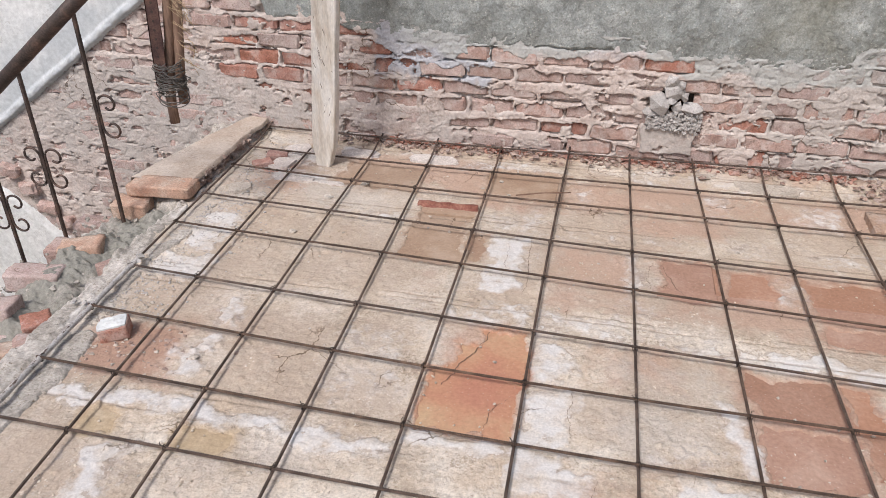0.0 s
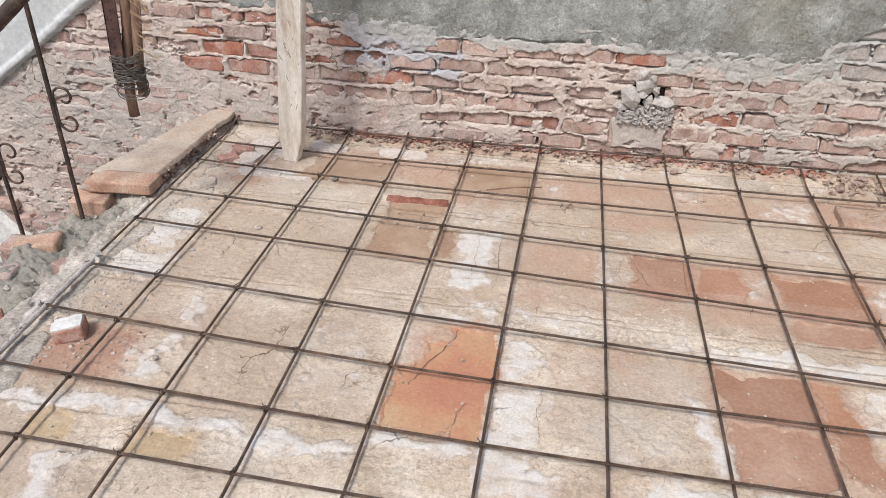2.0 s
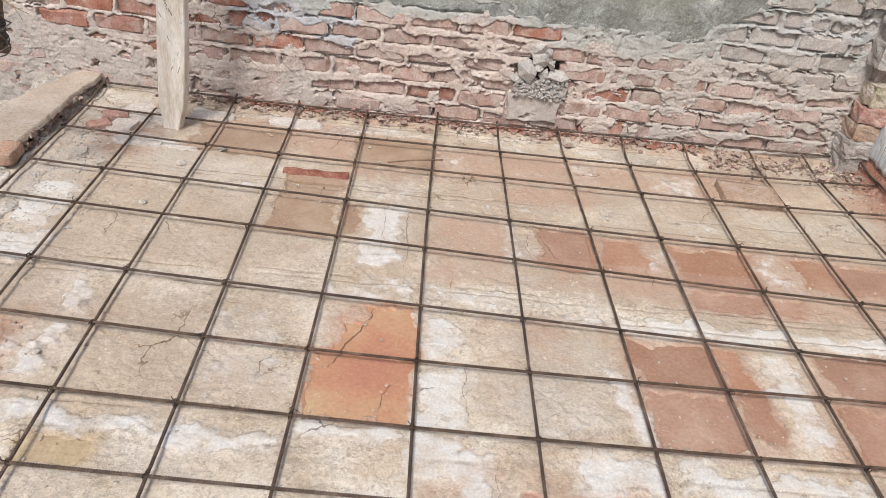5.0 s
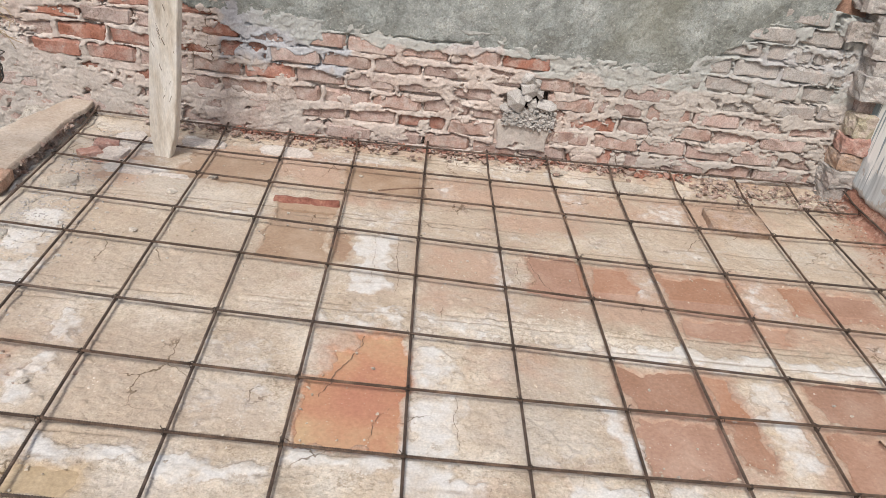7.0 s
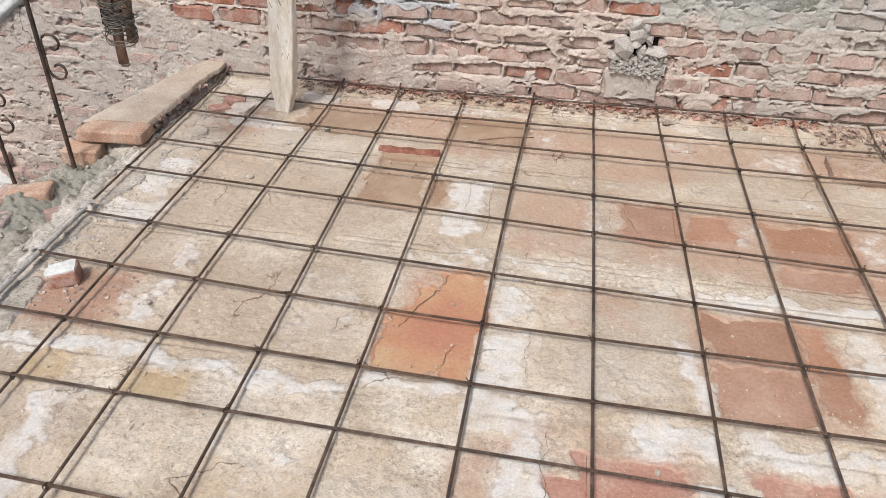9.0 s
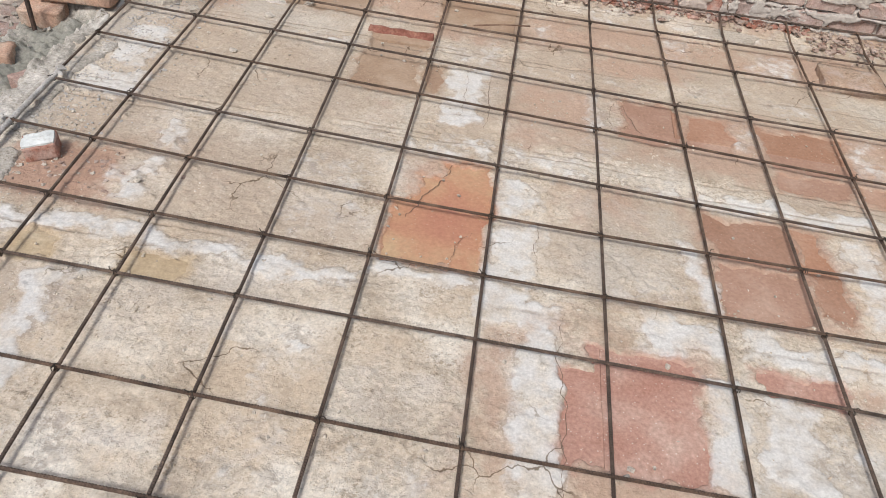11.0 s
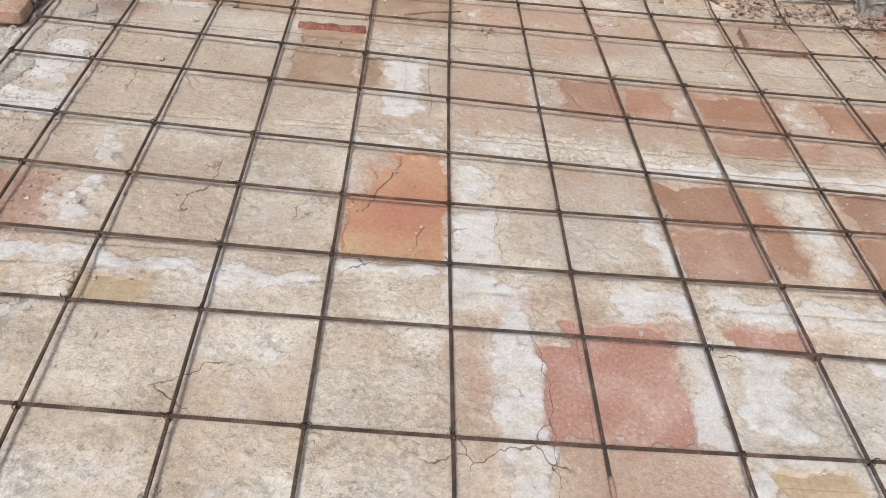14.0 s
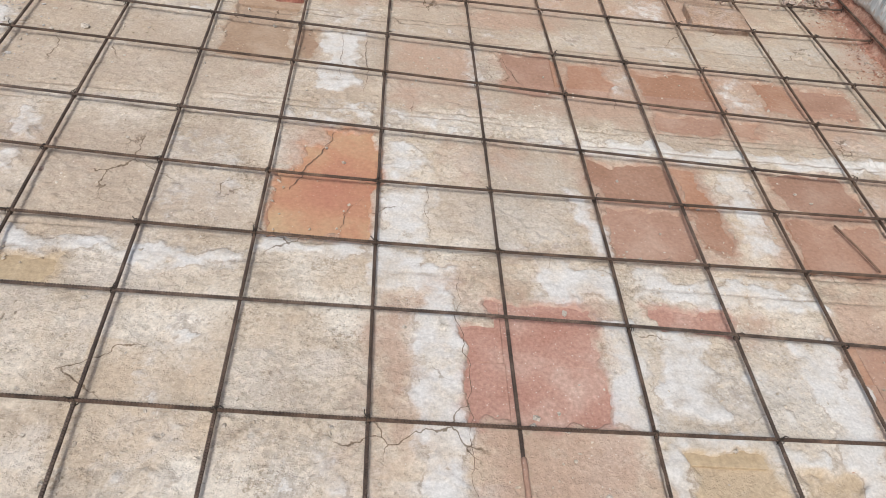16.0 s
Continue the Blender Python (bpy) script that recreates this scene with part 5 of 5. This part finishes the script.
def plate_bm(w, d, h, seed):
    """A thin broken slab with a ragged outline, lying at the origin."""
    r2 = random.Random(seed)
    bm = bmesh.new()
    n = 13
    ring = []
    for k in range(n):
        a = 2 * math.pi * k / n
        c, q = math.cos(a), math.sin(a)
        f = r2.uniform(0.82, 1.1) / max(abs(c), abs(q)) ** 0.8
        ring.append((0.5 * w * c * f, 0.5 * d * q * f))
    low = [bm.verts.new((x, y, 0)) for x, y in ring]
    top = [bm.verts.new((x * r2.uniform(0.9, 0.98), y * r2.uniform(0.9, 0.98), h * r2.uniform(0.85, 1.1))) for x, y in ring]
    mid = bm.verts.new((0, 0, h))
    for k in range(n):
        bm.faces.new((low[k], low[(k + 1) % n], top[(k + 1) % n], top[k]))
        bm.faces.new((top[k], top[(k + 1) % n], mid))
    bm.faces.new(low[::-1])
    return bm


for i, (x, y, w, d, h, turn) in enumerate(((-1.29, 5.43, 0.15, 0.15, 0.020, 20), (-1.31, 5.27, 0.11, 0.13, 0.016, -15), (-1.19, 5.125, 0.19, 0.055, 0.012, 4), (-1.02, 5.12, 0.13, 0.035, 0.010, -2), (-0.98, 5.47, 0.2, 0.1, 0.012, 5),
                                           (-0.62, 5.47, 0.26, 0.11, 0.010, -3), (0.93, 5.47, 0.3, 0.12, 0.010, -2), (-1.40, 4.98, 0.12, 0.09, 0.016, 30), (-1.27, 4.92, 0.05, 0.04, 0.016, 50))):
    tagged(part("mortar_plate", plate_bm(w, d, h, 90 + i), M_LIME if i < 6 else M_CONCRETE, None, m=pose(x, y, 0.002, 0, 0, turn)), "thin broken plate of pale mortar lying on the floor", "mortar plate", "mortar plates")
for i, (x, y, w, d, turn) in enumerate(((-1.40, 5.24, 0.09, 0.06, 40), (-1.37, 5.35, 0.10, 0.07, 15))):
    tagged(link("brick_fragment", worn_brick("brick_fragment", w, d, 0.03, 95 + i, 0.006, 0.004), M_BRICK_RED, None, pose(x, y, 0.013, 0, 0, turn), smooth=False), "dusty red brick fragment among broken mortar in the corner", "brick", "brick fragments")
grit = bmesh.new()
for i in range(900):
    if i % 3:
        x, y = -1.46 + abs(rnd.gauss(0, 0.13)), rnd.uniform(3.6, 5.5)
    else:
        x, y = rnd.uniform(-1.4, 2.0), rnd.uniform(2.6, 5.5)
    rock_bm(grit, x, y, 0.005, rnd.choice((0.0025, 0.004, 0.006)), rnd, 0.7)
tagged(part("grit", grit, M_CONCRETE, None), "small mortar crumbs scattered over the floor", "grit", kind="stuff")
grit = bmesh.new()
for i in range(420):
    x, y = rnd.uniform(-1.98, -1.58), rnd.uniform(3.0, 4.85)
    rock_bm(grit, x, y, -0.055 - 0.04 * (y < 4.1) + rnd.uniform(-0.02, 0.02), rnd.choice((0.003, 0.005, 0.007, 0.011)) * rnd.uniform(0.7, 1.2), rnd, 0.8)
tagged(part("rubble", grit, M_CEMENT, None), "crumbled cement lumps on the stub wall", "rubble", kind="stuff")
red = bmesh.new()
for i in range(70):
    rock_bm(red, rnd.gauss(-1.16, 0.12), rnd.gauss(3.85, 0.05), 0.005, rnd.choice((0.002, 0.004, 0.007)), rnd, 0.6)
tagged(part("brick_crumbs", red, M_RUBBLE, None), "red brick crumbs round the fragment", "rubble", kind="stuff")
for x, y, s in ((-1.02, 3.84, 0.018), (-0.98, 4.98, 0.018), (-0.86, 5.14, 0.02), (0.66, 5.55, 0.035), (0.7, 5.57, 0.02), (-1.02, 4.66, 0.014)):
    bm = bmesh.new()
    rock_bm(bm, 0, 0, s * 0.25, s, rnd, 0.4, 1)
    tagged(part("mortar_lump", bm, M_CONCRETE, None, m=pose(x, y, 0.004)), "lump of pale dried mortar on the floor", "mortar lump", "mortar lumps")
tagged(part("stick", tube_bm([(1.365, 3.88, 0.012), (1.395, 3.78, 0.014), (1.42, 3.69, 0.012)], 0.0032, 7), M_POLE, None, smooth=True), "thin brown stick lying on the bare tile", "stick")
tagged(part("twig", tube_bm([(-0.17, 5.10, 0.045), (-0.05, 5.14, 0.05), (0.06, 5.17, 0.047)], 0.003, 6), M_POLE, None, smooth=True), "thin dark twig lying across the mesh", "twig")
tagged(part("bent_wire", tube_bm([(2.12, 4.72, 0.0), (2.11, 4.74, 0.06), (2.13, 4.78, 0.11), (2.17, 4.80, 0.13)], 0.002, 5), M_STRAW, None, smooth=True), "thin bent wire beside the east wall", "wire")


def scatter(name, x, y, z, size, seed, material, label, category):
    """Very many small angular crumbs as one mesh."""
    g = np.random.RandomState(seed)
    ico = bmesh.new()
    bmesh.ops.create_icosphere(ico, subdivisions=1, radius=1.0)
    base = np.array([v.co[:] for v in ico.verts])
    tri = np.array([[v.index for v in f.verts] for f in ico.faces])
    ico.free()
    n, m = len(x), len(base)
    a = g.uniform(0, 6.283, n)
    squash = np.stack([g.uniform(0.7, 1.5, n), g.uniform(0.5, 1.0, n), g.uniform(0.35, 0.75, n)], -1)
    P = base[None] * squash[:, None] * g.uniform(0.75, 1.25, (n, m, 1)) * size[:, None, None]
    Q = np.stack([P[..., 0] * np.cos(a)[:, None] - P[..., 1] * np.sin(a)[:, None] + x[:, None], P[..., 0] * np.sin(a)[:, None] + P[..., 1] * np.cos(a)[:, None] + y[:, None], P[..., 2] + z[:, None]], -1).reshape(-1, 3)
    F = (tri[None] + (np.arange(n) * m)[:, None, None]).reshape(-1, 3)
    me = bpy.data.meshes.new(name)
    me.from_pydata(Q.tolist(), [], F.tolist())
    tagged(link(name, me, material, smooth=False), label, category, kind="stuff")


g = np.random.RandomState(71)
cx, cy = g.uniform(-1.45, 2.1, 42000), g.uniform(2.4, 5.55, 42000)
chance = step(-0.15, 0.75, fbm(cx, cy, 0.22, 4, 401)) * (1 - cover(cx, cy, BARE_ORANGE + BARE_BROWN + BARE_RED + BARE_OCHRE + BARE_TAN, 0.03, 0.035) * 0.85)
pick = g.uniform(0, 1, 42000) < chance
cx, cy = cx[pick], cy[pick]
scatter("screed_crumbs", cx, cy, 0.0045 + 0 * cx, 0.0013 + 0.0046 * g.uniform(0, 1, len(cx)) ** 3, 73, M_SKIM, "fine crumbs of screed lying over the floor", "grit")
ex, ey = 2.13 - np.abs(g.normal(0, 0.11, 5200)), g.uniform(2.6, 5.6, 5200)
scatter("rubble", ex[:3400], ey[:3400], 0.006 + 0 * ex[:3400], 0.0016 + 0.005 * g.uniform(0, 1, 3400) ** 3, 75, M_RED_DIRT, "red and pale brick crumbs along the east wall foot", "rubble")
scatter("rubble", ex[3400:], ey[3400:], 0.006 + 0 * ex[3400:], 0.0016 + 0.004 * g.uniform(0, 1, 1800) ** 3, 77, M_CONCRETE, "pale mortar crumbs along the east wall foot", "rubble")
wx2, wy2 = -1.47 + np.abs(g.normal(0, 0.13, 1500)), g.uniform(4.0, 5.5, 1500)
scatter("mortar_crumbs", wx2, wy2, 0.006 + 0 * wx2, 0.0018 + 0.0055 * g.uniform(0, 1, 1500) ** 3, 79, M_STONE, "pale mortar crumbs along the stairwell edge", "grit")
